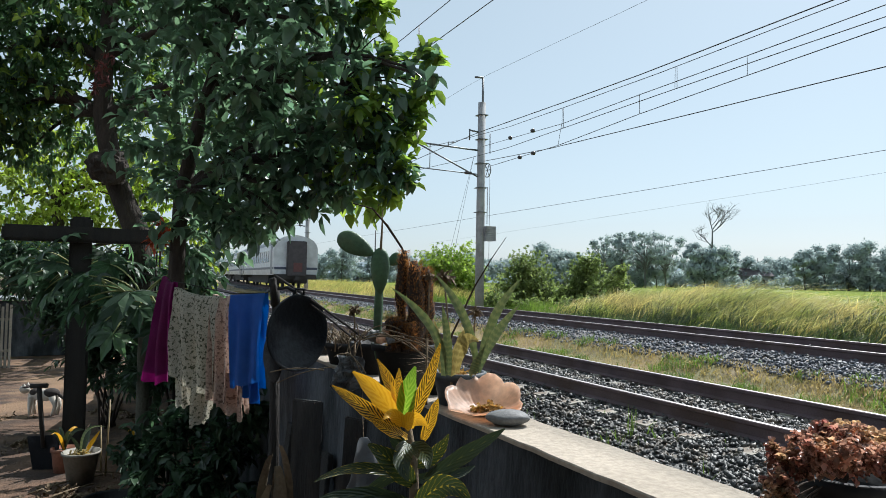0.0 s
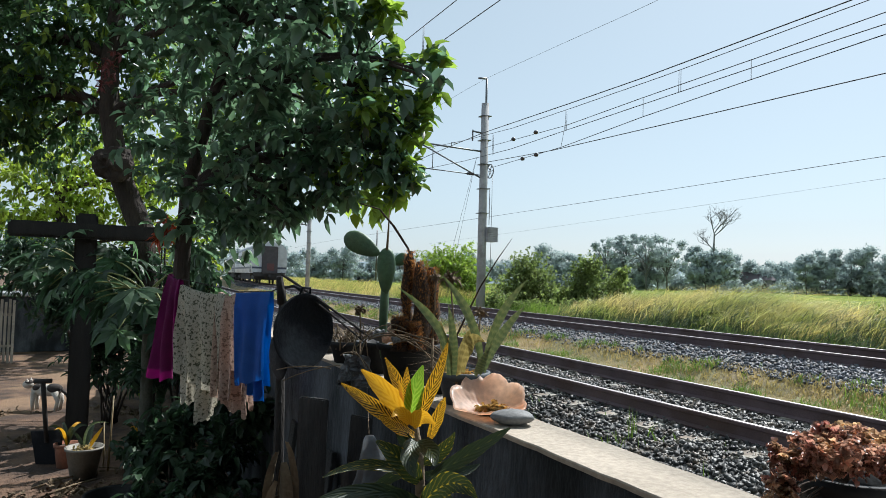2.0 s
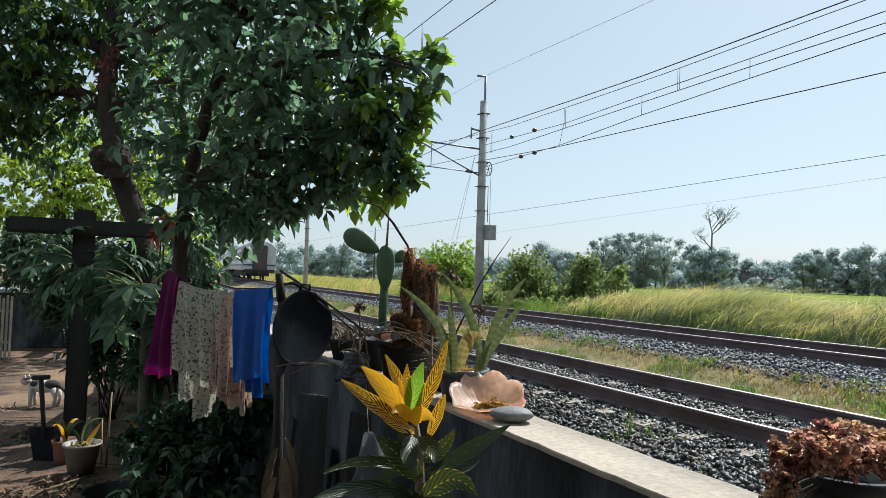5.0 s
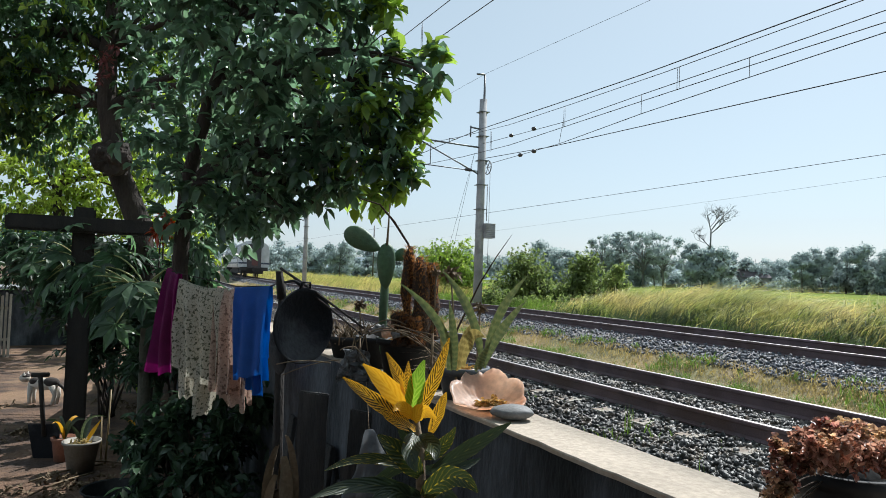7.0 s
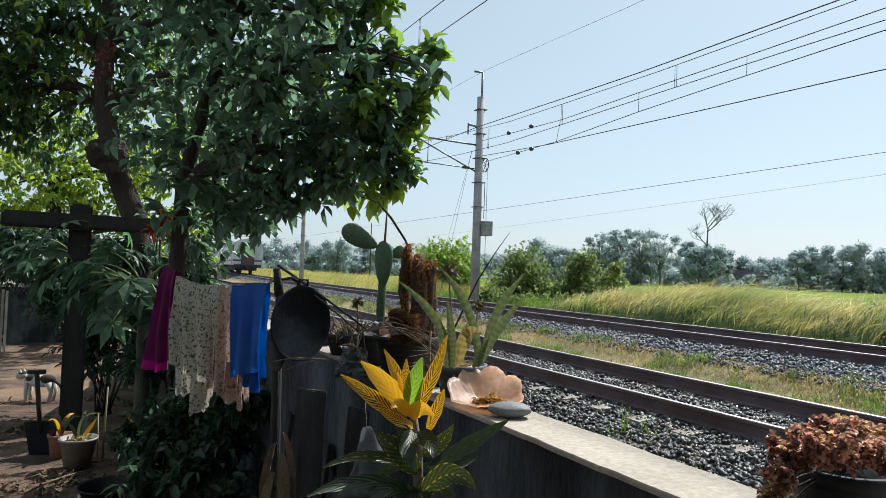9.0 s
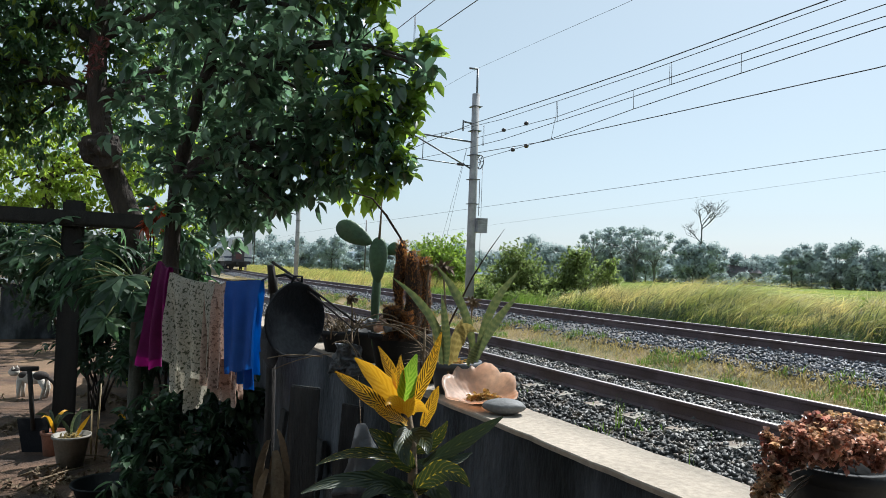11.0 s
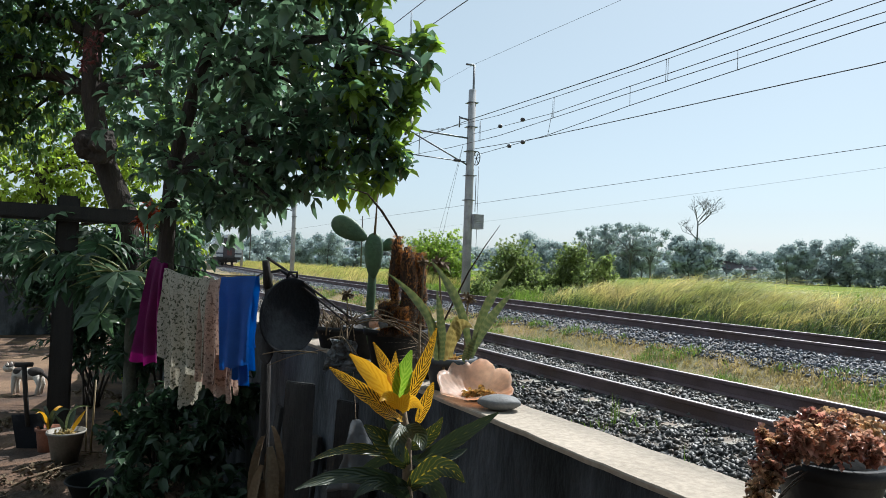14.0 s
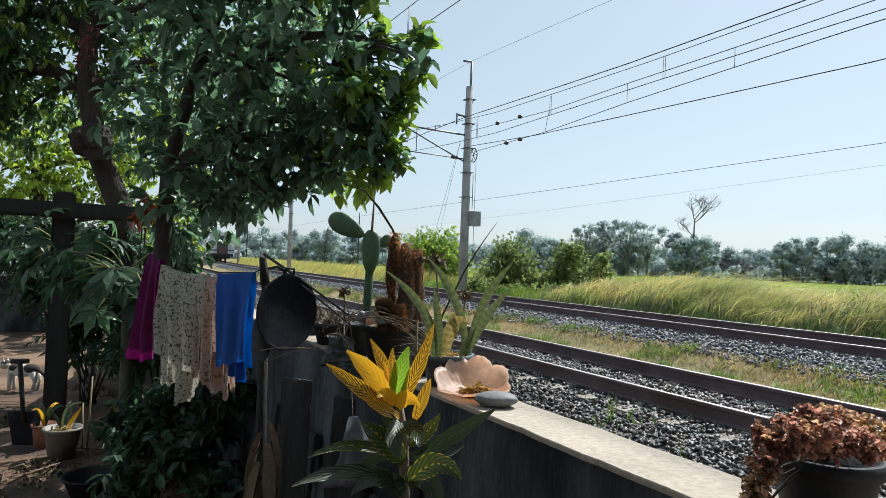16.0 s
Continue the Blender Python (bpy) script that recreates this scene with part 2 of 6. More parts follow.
def blades(name, roots, height, width, seed, lean=(0, 0), spread=0.5, bow=0.15):
    """Grass blades: bent three-section strips standing on roots."""
    rng = np.random.default_rng(seed)
    n = len(roots)
    a = rng.random(n) * 6.283
    side = np.stack([np.cos(a), np.sin(a), np.zeros(n)], 1)
    out = np.stack([rng.normal(size=n) * spread + lean[0], rng.normal(size=n) * spread + lean[1], np.zeros(n)], 1)
    h = (height * (0.5 + 0.8 * rng.random(n)))[:, None] if np.isscalar(height) else (np.asarray(height) * (0.5 + 0.8 * rng.random(n)))[:, None]
    w = (width * (0.6 + 0.8 * rng.random(n)))[:, None]
    up = np.array([0, 0, 1.0])
    m = roots + up * h * 0.6 + out * h * 0.28
    t = roots + up * h * np.clip(1 - bow * np.linalg.norm(out, axis=1, keepdims=True), 0.3, 1) + out * h * 0.9
    v = np.stack([roots - side * w / 2, roots + side * w / 2, m + side * w * 0.4, m - side * w * 0.4, t], 1).reshape(-1, 3)
    k = (np.arange(n) * 5)[:, None]
    f = np.concatenate([k + np.array([[0, 1, 2]]), k + np.array([[0, 2, 3]]), k + np.array([[3, 2, 4]])])
    return fast(name, v, f)


def arched(name, roots, height, width, seed, wind=(0.89, -0.45), reach=0.8, spread=0.35, droop=0.4):
    """Long grass blades that rise and arch over down the wind, four sections each."""
    rng = np.random.default_rng(seed)
    n = len(roots)
    h = (np.asarray(height) * (0.6 + 0.6 * rng.random(n)))[:, None]
    w = (width * (0.6 + 0.8 * rng.random(n)))[:, None]
    way = np.stack([wind[0] + rng.normal(size=n) * spread, wind[1] + rng.normal(size=n) * spread, np.zeros(n)], 1)
    go = (reach * (0.6 + 0.6 * rng.random(n)))[:, None]
    low = (droop * (0.4 + 1.2 * rng.random(n)))[:, None]
    a = rng.random(n) * 6.283
    side = np.stack([np.cos(a), np.sin(a), 0.4 * np.sin(a * 3)], 1)
    up = np.array([0, 0, 1.0])
    rows = []
    for t, k in ((0, 1.0), (0.4, 0.9), (0.75, 0.6)):
        c = roots + up * h * (t * 1.15 - low * t ** 3) + way * h * go * t ** 1.7
        rows += [c - side * w * k / 2, c + side * w * k / 2]
    rows.append(roots + up * h * (1.15 - low) + way * h * go)
    v = np.stack(rows, 1).reshape(-1, 3)
    k = (np.arange(n) * 7)[:, None]
    f = np.concatenate([k + np.array([q]) for q in ((0, 1, 3), (0, 3, 2), (2, 3, 5), (2, 5, 4), (4, 5, 6))])
    return fast(name, v, f)


# ---- the line of the railway ----
CURVE = 0.00134


def sweep(s):
    """How far the line has curved aside at s metres along it."""
    s = np.asarray(s, float)
    return np.where(s < 0, 0, np.where(s < 110, CURVE / 2 * s * s, CURVE / 2 * 110 ** 2 + CURVE * 110 * (s - 110)))


def on_line(offset, s, z):
    return Vector((float(offset + sweep(s)), s, z))


NEAR, FAR, GAUGE, FARZ = 5.95, 10.33, 1.067, 0.307
PROFILE = [(-2500, -0.43), (-60, -0.43), (-8, -0.43), (-3, -0.43), (0.9, -0.43), (1.3, -0.5), (3.9, -0.5), (4.75, -0.28), (5.0, -0.235), (5.25, -0.2), (5.6, -0.16), (5.95, -0.145), (6.3, -0.145), (6.9, -0.17),
           (7.35, -0.27), (8.3, -0.22), (8.75, -0.02), (9.3, 0.1), (9.9, 0.15), (10.33, 0.16), (10.8, 0.16), (11.35, 0.12), (12.2, -0.1), (13.4, -0.28), (14.4, 0.08), (15.5, 0.2), (16.6, 0.1), (18.5, -0.3), (40, -0.3), (120, -0.3), (2500, -0.3)]


def ground_z(x):
    return np.interp(x, [p[0] for p in PROFILE], [p[1] for p in PROFILE])


def build_ground():
    ys = np.concatenate([[-2500, -300, -60], np.arange(-20, 121, 1.0), np.arange(125, 301, 10), [500, 900, 3000]])
    xs = np.unique(np.concatenate([[p[0] for p in PROFILE], np.arange(-12, 16, 0.35)]))
    v = [(x + (0 if x < 1.3 else float(sweep(min(y, 500)))), y, float(ground_z(x)) + (0.03 * noise.noise(Vector((x * 0.8, y * 0.8, 0))) if abs(x) < 60 else 0)) for y in ys for x in xs]
    n = len(xs)
    f, mi = [], []
    for j in range(len(ys) - 1):
        for i in range(n - 1):
            f.append((j * n + i, j * n + i + 1, (j + 1) * n + i + 1, (j + 1) * n + i))
            x = xs[i]
            mi.append(0 if x < 1.0 else 2 if x >= 17 else 3 if 4.2 < x < 7.1 or 8.7 < x < 12.2 else 1)
    me = raw("ground", v, f, True)
    for m in (YARD, SOIL, FIELD, BALLAST_DARK):
        me.materials.append(m)
    me.polygons.foreach_set("material_index", mi)
    tagged(new("ground", me), "bare earth yard, trackside soil and flat green rice field", "ground", kind="structure")


build_ground()


def rail_mesh(offset, z):
    """Flat-bottomed rail: foot, web, head with a polished running face."""
    prof = [(-0.06, -0.17), (0.06, -0.17), (0.06, -0.155), (0.012, -0.135), (0.012, -0.05), (0.034, -0.035), (0.034, -0.008), (0.026, 0), (-0.026, 0), (-0.034, -0.008), (-0.034, -0.035), (-0.012, -0.05), (-0.012, -0.135), (-0.06, -0.155)]
    ss = np.concatenate([np.arange(-30, 60, 1.5), np.arange(60, 300, 4)])
    v, f, mi = [], [], []
    for s in ss:
        c = on_line(offset, float(s), z)
        v += [(c.x + x, c.y, c.z + h) for x, h in prof]
    k = len(prof)
    for j in range(len(ss) - 1):
        for i in range(k):
            f.append((j * k + i, j * k + (i + 1) % k, (j + 1) * k + (i + 1) % k, (j + 1) * k + i))
            mi.append(1 if i == 7 else 0)
    me = raw("rail", v, f)
    me.materials.append(RUST), me.materials.append(POLISH)
    me.polygons.foreach_set("material_index", mi)
    return me


def build_track(name, centre, z, cant, label):
    root = empty(name, (0, 0, 0), label, "railway track", kind="structure")
    for side, h in ((-0.5, 0.0), (0.5, cant)):
        o = new("rail", rail_mesh(centre + side * (GAUGE + 0.07), z + h))
        o.parent = root
        tagged(o, "rusty steel rail with polished head")
    bm = bmesh.new()
    box(bm, (2.0, 0.24, 0.2), (0, 0, -0.1), bevel=0.02)
    for x in (-0.57, 0.57):
        box(bm, (0.2, 0.16, 0.02), (x, 0, 0.006))
    me = bpy.data.meshes.new("sleeper")
    bm.to_mesh(me), bm.free()
    me.materials.append(SLEEPER)
    tilt = math.atan2(cant, GAUGE)
    for i in range(-8, 110):
        s = 4.076 + 0.612 * i
        o = new("sleeper", me)
        o.parent = root
        c = on_line(centre, s, z - 0.17 + cant / 2 - 0.004)
        o.matrix_basis = pose(c.x + random.uniform(-0.02, 0.02), c.y, c.z, 0, -math.degrees(tilt), -math.degrees(math.atan(CURVE * max(s, 0))) + random.uniform(-1, 1))
    return root


build_track("railway_track", NEAR, 0.0, 0.058, "single railway track with rusty rails on concrete sleepers")
build_track("railway_track", FAR, FARZ, 0.031, "second railway track on raised ballast with concrete sleepers")


def build_ballast():
    rng = np.random.default_rng(4)
    lump = np.array([(x, y, z) for x in (-1, 1) for y in (-1, 1) for z in (-1, 1)]) * 0.72
    faces = np.array([(0, 1, 3), (0, 3, 2), (4, 6, 7), (4, 7, 5), (0, 4, 5), (0, 5, 1), (2, 3, 7), (2, 7, 6), (0, 2, 6), (0, 6, 4), (1, 5, 7), (1, 7, 3)])
    for k, (x0, x1, n, y1, z0, lo, hi) in enumerate(((3.9, 7.35, 44000, 25, 0.0, 0.0155, 0.034), (8.65, 12.1, 25000, 34, 0.0, 0.018, 0.038), (3.9, 12.1, 6500, 75, 0.0, 0.04, 0.07), (3.9, 12.1, 2500, 0, 0.0, 0.03, 0.05))):
        x = x0 + (x1 - x0) * rng.random(n)
        y = (2.2, 4.6)[k] + (y1 - (2.2, 4.6)[k]) * rng.random(n) ** 1.6 if k < 2 else 24 + 50 * rng.random(n) if k == 2 else 2.6 - 14 * rng.random(n)
        keep = (np.abs(x - 8.0) > 0.62) | (rng.random(n) < 0.04)
        x, y = x[keep], y[keep]
        n = len(x)
        z = ground_z(x) + 0.012 * rng.normal(size=n) + 0.008
        r = lo + (hi - lo) * rng.random(n)
        q = unit(rng.normal(size=(n, 4)))
        w, a, b, c = q.T
        R = np.stack([1 - 2 * (b * b + c * c), 2 * (a * b - c * w), 2 * (a * c + b * w), 2 * (a * b + c * w), 1 - 2 * (a * a + c * c), 2 * (b * c - a * w), 2 * (a * c - b * w), 2 * (b * c + a * w), 1 - 2 * (a * a + b * b)], 1).reshape(n, 3, 3)
        v = lump[None] * (1 + 0.38 * np.clip(rng.normal(size=(n, 8, 3)), -1.6, 1.6)) * np.stack([np.ones(n), 0.6 + 0.4 * rng.random(n), 0.5 + 0.3 * rng.random(n)], 1)[:, None]
        v = np.einsum("nij,nkj->nki", R, v) * r[:, None, None]
        v += np.stack([x + sweep(y), y, z], 1)[:, None]
        f = (faces[None] + (np.arange(n) * 8)[:, None, None]).reshape(-1, 3)
        part("ballast", fast("ballast", v.reshape(-1, 3), f), BALLAST_DARK if k in (0, 3) else BALLAST)
        tagged(scene.collection.objects[-1], "crushed grey stone ballast under the rails", "ballast", kind="stuff")


build_ballast()


def strip(n, x0, x1, y0, y1, seed, power=1.0, clump=0.0):
    """Root points along the line."""
    rng = np.random.default_rng(seed)
    x, y = x0 + (x1 - x0) * rng.random(n), y0 + (y1 - y0) * rng.random(n) ** power
    if clump:
        g = np.array([noise.noise(Vector((a * 1.6, b * 1.6, seed))) for a, b in zip(x, y)])
        keep = g > clump - 0.25 + 0.2 * rng.random(n)
        x, y = x[keep], y[keep]
    return np.stack([x + sweep(y), y, ground_z(x) - 0.01], 1)


def stuff(name, me, material, label, category):
    return tagged(part(name, me, material), label, category, kind="stuff")


def build_grass():
    stuff("dry_grass", blades("dry_grass", strip(42000, 6.95, 8.85, 2, 60, 1, 1.9), 0.11, 0.0105, 1, (0.2, -0.2), 1.1, 0.3), DRYGRASS, "short dry straw-coloured grass between the tracks", "grass")
    stuff("green_grass", blades("green_grass", strip(42000, 7.5, 8.95, 1, 50, 2, 1.6, 0.32), 0.17, 0.011, 2, (0, 0), 0.8, 0.3), GRASS, "tufts of green grass between the tracks", "grass")
    stuff("weeds", blades("weeds", strip(2500, 3.9, 5.0, 1.5, 18, 3, 1.3, 0.38), 0.16, 0.01, 3, (0, 0), 0.7), GRASS, "sparse weeds growing on the ballast edge", "grass")
    rng = np.random.default_rng(55)
    for k, (tufts, each, x0, x1, tall, wide, m, reach, label) in enumerate((
            (1150, 26, 13.3, 17.3, 0.85, 0.018, REED_LOW, 0.6, "dense low grass of the bank, shade put into its colour"),
            (1200, 30, 14.0, 16.6, 1.2, 0.012, REED, 0.95, "tall wind-bent yellow-green grass on the field edge"))):
        tuft = strip(tufts, x0, x1, 5.5, 19.5, 5 + k)
        g = np.array([noise.noise(Vector((p[0] * 0.55, p[1] * 0.55, 3))) + 0.5 * noise.noise(Vector((p[0] * 1.5, p[1] * 1.5, 9))) for p in tuft])
        r = np.repeat(tuft, each, 0)
        r[:, :2] += rng.normal(size=(len(r), 2)) * 0.16
        off = r[:, 0] - sweep(r[:, 1])
        tallness = np.interp(off, [13.2, 14.0, 15.0, 17.5], [0.5, 0.85, 1.0, 1.0]) * np.interp(r[:, 1], [-2, 8, 10, 11.5, 13, 15, 17, 19.5], [0.85, 0.9, 0.82, 0.82, 0.93, 1.0, 0.85, 0.6])
        h = tall * tallness * (1 + 0.35 * np.repeat(g, each))
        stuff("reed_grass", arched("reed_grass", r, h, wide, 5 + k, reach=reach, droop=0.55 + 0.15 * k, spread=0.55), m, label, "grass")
    r = strip(24000, 13.2, 22.0, 34, 130, 6, 1.3)
    h = 1.0 * (1 + 0.6 * np.array([noise.noise(Vector((p[0] * 0.3, p[1] * 0.3, 8))) for p in r]))
    stuff("reed_grass", arched("reed_grass", r, h, 0.03, 6, reach=0.5), REED, "tall yellow grass bank along the line", "grass")
    r = strip(16000, 12.4, 14.6, 6, 36, 7, 1.2)
    stuff("green_grass", blades("green_grass", r, 0.4, 0.016, 7, (0.2, -0.2), 0.5), GRASS, "shaded green grass at the foot of the bank", "grass")


build_grass()


# ---- boundary wall ----
def build_wall():
    root = empty("wall_boundary", (0, 0, 0), "plastered masonry boundary wall with a bare concrete top", "wall", kind="structure")
    n = 70
    ys = np.linspace(-3, 11, n)
    v, f = [], []
    for y in ys:
        w = [0.006 * noise.noise(Vector((y * 3, k, 0))) for k in range(4)]
        v += [(1.0 + w[0], y, -0.5), (1.0 + w[1], y, 0.842), (1.17 + w[2], y, 0.842), (1.17 + w[3], y, -0.5)]
    for j in range(n - 1):
        for i in range(4):
            f.append((j * 4 + i, (j + 1) * 4 + i, (j + 1) * 4 + (i + 1) % 4, j * 4 + (i + 1) % 4))
    f += [(3, 2, 1, 0), tuple(range(4 * n - 4, 4 * n))]
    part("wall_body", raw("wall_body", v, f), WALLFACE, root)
    v, f = [], []
    prof = [(0.99, 0.838), (0.988, 0.8485), (0.9905, 0.852), (1.035, 0.853), (1.08, 0.852), (1.13, 0.853), (1.178, 0.852), (1.182, 0.847), (1.18, 0.838)]
    k = len(prof)
    ys = np.linspace(-3, 11, 240)
    for y in ys:
        for i, (x, z) in enumerate(prof):
            g = noise.noise(Vector((x * 30, y * 9, 2)))
            v.append((x + 0.004 * g * (i in (0, 1, 2, 6, 7, 8)), y, z + 0.0015 * g))
    for j in range(len(ys) - 1):
        for i in range(k):
            f.append((j * k + i, (j + 1) * k + i, (j + 1) * k + (i + 1) % k, j * k + (i + 1) % k))
    f += [tuple(reversed(range(k))), tuple(range(len(v) - k, len(v)))]
    part("coping", raw("coping", v, f), CONCRETE, root, "worn pale concrete coping")


build_wall()


# ---- masts and wires ----
def build_mast(s, top=8.5, offset=13.3, full=False):
    c = on_line(offset, s, -0.35)
    root = empty("catenary_mast", Matrix.Translation(c) @ pose(0, 0, 0, 0, 0, -math.degrees(math.atan(CURVE * s))), "grey concrete catenary mast beside the railway", "mast", "catenary masts")
    h = top - c.z
    part("pole", tube([(0, 0, 0), (0, 0, h * 0.5), (0, 0, h)], [0.19, 0.175, 0.155], 16), MAST, root)
    part("top_bracket", join([tube([(0.04, 0, h - 0.6), (0.04, 0, h + 1.05)], 0.045), tube([(0.05, 0, h + 1.05), (-0.34, 0, h + 1.02)], 0.04)]), STEEL, root)
    z0 = 6.5 - c.z
    part("cantilever_arm", join([tube([(0, 0, z0), (-2.95, 0, z0 + 0.08)], 0.035), tube([(0, 0, z0 - 1.15), (-2.95, 0, z0 + 0.08)], 0.03)]), STEEL, root)
    part("registration_arm", tube([(-0.1, 0, z0 - 0.98), (-3.6, 0.1, z0 - 0.88)], 0.022), STEEL, root)
    for x, zz in ((-0.75, z0 - 0.96), (-2.9, z0 + 0.1)):
        prof = []
        for i in range(7):
            prof += [(0.03, i * 0.045), (0.065, i * 0.045 + 0.02)]
        o = part("insulator", lathe(prof, 12), INSUL, root)
        o.matrix_basis = pose(x, 0, zz, 0, 90 if zz < z0 else 180, 0)
    part("drop_arm", tube([(-2.3, 0, z0 + 0.05), (-2.3, 0, z0 - 0.9)], 0.016), STEEL, root)
    part("arm_clamp", tube([(-1.5, 0, z0 + 0.03), (-1.5, 0, z0 + 0.22), (-1.25, 0, z0 + 0.22)], 0.018), STEEL, root)
    part("feeder_bracket", join([tube([(0, 0, z0 + 0.75), (-0.55, 0, z0 + 0.8)], 0.035), tube([(-0.55, 0, z0 + 0.85), (-0.55, 0, z0 + 0.4)], 0.03)]), STEEL, root)
    for i in range(5):
        part("clamp", boxm((0.42, 0.42, 0.025), (0, 0, h * 0.42 + i * 1.0 + 0.6), 0), STEEL, root)
    if full:
        wheel = []
        for k in range(24):
            a, b = 2 * math.pi * k / 24, 2 * math.pi * (k + 1) / 24
            wheel.append(tube([(0.3, 0.28 * math.cos(a), 5.72 - c.z + 0.28 * math.sin(a)), (0.3, 0.28 * math.cos(b), 5.72 - c.z + 0.28 * math.sin(b))], 0.022, 6))
        for k in range(6):
            a = math.pi * k / 3
            wheel.append(tube([(0.3, 0, 5.72 - c.z), (0.3, 0.27 * math.cos(a), 5.72 - c.z + 0.27 * math.sin(a))], 0.014, 5))
        part("tension_wheel", join(wheel), STEEL, root, "spoked tensioning wheel")
        part("weight_rope", join([tube([(0.36, -0.1, 5.5 - c.z), (0.36, -0.1, 1.6 - c.z)], 0.01, 5), tube([(0.22, -0.16, 5.0 - c.z), (0.22, -0.16, 3.5 - c.z)], 0.016, 5)]), STEEL, root)
        bm = bmesh.new()
        for i in range(8):
            box(bm, (0.46, 0.46, 0.068), (0.32, -0.12, 2.83 - c.z + i * 0.075), bevel=0.008)
        part("counterweight", bm, MAST, root, "stack of square grey counterweights")
    return root


build_mast(23.7, full=True)
build_mast(56.4)
build_mast(102.0)


def run_wire(name, points, r=0.011, label="overhead railway wire", sag=0.0):
    pts = []
    for a, b in zip(points[:-1], points[1:]):
        pts += bend(a, b, -sag, 10)[: None if b is points[-1] else -1]
    o = part(name, tube(pts, r, 5), WIRE)
    return tagged(o, label, "wire", "overhead wires")


def along(offset, stops, r=0.011, label="overhead railway wire", name="contact_wire", smooth=0):
    """A wire that keeps its offset from the line; stops are (s, z)."""
    ss = np.linspace(stops[0][0], stops[-1][0], 60)
    zz = np.interp(ss, [a for a, _ in stops], [b for _, b in stops])
    if smooth:
        zz = np.polyval(np.polyfit([a for a, _ in stops], [b for _, b in stops], smooth), ss)
    r *= 0.8
    o = part(name, tube([on_line(offset, float(s), float(z)) for s, z in zip(ss, zz)], r, 5), WIRE)
    return tagged(o, label, "wire", "overhead wires")


def dropper(offset, s, lo, hi):
    a = on_line(offset, s, lo)
    o = part("dropper", join([tube([a, on_line(offset, s, hi)], 0.006, 4), tube([a + Vector((0, 0.06, 0)), on_line(offset, s + 0.05, hi)], 0.005, 4)]), WIRE)
    tagged(o, "thin dropper wire between messenger and contact wire", "wire", "droppers")


along(5.95, [(-20, 6.7), (12, 6.84), (40, 6.9), (160, 6.9)], 0.012, "messenger wire over the railway", "messenger_wire")
along(5.95, [(-20, 6.2), (160, 6.2)], 0.012, "contact wire over the railway")
for s in (13.3, 4.5, 22, 30):
    dropper(5.95, s, 6.2, 6.84)
along(10.33, [(-20, 5.95), (6, 5.75), (10, 5.68), (13.9, 5.7), (17.7, 5.75), (23.7, 6.25), (40, 5.9), (56, 6.3), (80, 5.9), (102, 6.3), (160, 6.2)], 0.01, "messenger wire over the railway", "messenger_wire")
along(10.33, [(-20, 5.35), (6, 5.29), (10, 5.23), (17.7, 5.11), (24, 5.45), (160, 5.4)], 0.011, "contact wire over the railway")
for s, lo, hi in ((10.0, 5.23, 5.68), (13.9, 5.18, 5.7), (17.7, 5.11, 5.75), (4, 5.3, 5.8), (30, 5.44, 6.1), (36, 5.44, 6.0), (46, 5.43, 6.0)):
    dropper(10.33, s, lo, hi)
along(12.6, [(-20, 7.0), (8, 6.85), (14.4, 6.81), (23.4, 7.0), (40, 6.7), (56, 7.0), (102, 7.0), (160, 7.0)], 0.018, "thick feeder cable over the railway", "feeder_cable")
run_wire("messenger_wire", [on_line(11.5, -14, 6.15), on_line(11.6, 6.64, 5.98), on_line(11.6, 9.33, 5.92), on_line(11.6, 12.5, 5.87), on_line(12.36, 16.7, 6.1), on_line(13.2, 23.4, 6.62)], 0.01, "messenger wire anchored to the mast")
run_wire("contact_wire", [on_line(11.5, -14, 5.9), on_line(11.6, 6.63, 5.6), on_line(11.6, 9.32, 5.51), on_line(11.6, 12.47, 5.39), on_line(12.16, 16.66, 5.39), on_line(13.2, 23.3, 5.72)], 0.01, "contact wire anchored to the tension wheel")
for p, q in (((11.66, 9.33, 5.51), (11.66, 9.33, 5.92)), ((11.71, 12.48, 5.39), (11.71, 12.48, 5.87)), ((12.36, 16.7, 5.39), (12.5, 16.7, 6.1))):
    o = part("dropper", tube([p, q], 0.007, 4), WIRE)
    tagged(o, "thin dropper wire between messenger and contact wire", "wire", "droppers")
run_wire("feeder_cable", [on_line(13.3, -14, 5.6), on_line(13.3, 7.6, 5.47), on_line(13.3, 15.1, 5.66), on_line(13.3, 18.75, 5.76), on_line(13.35, 23.5, 6.05)], 0.013, "feeder cable anchored to the mast")
along(13.3, [(-20, 8.9), (14, 9.17), (24, 9.57), (40, 9.2), (56.4, 9.57), (102, 9.5)], 0.007, "thin earth wire along the mast tops", "earth_wire")
along(18, [(-30, 5.7), (10.3, 4.96), (20.5, 4.48), (46, 4.82), (120, 5)], 0.011, "black power cable on the field side", "power_cable", 3)
along(30, [(-30, 8.0), (17, 6.49), (34.4, 5.35), (70, 5.3)], 0.007, "distant thin power cable", "power_cable", 2)
for p in ((13.09, 20.58, 6.41), (12.71, 18.59, 6.25), (12.92, 19.68, 5.54), (12.7, 18.53, 5.48)):
    o = part("insulator_ball", lathe([(0.001, -0.07), (0.06, -0.055), (0.085, 0), (0.06, 0.055), (0.001, 0.07)], 14), INSUL)
    o.matrix_basis = Matrix.Translation(p)
    tagged(o, "round dark insulator on an overhead wire", "insulator", "insulators")
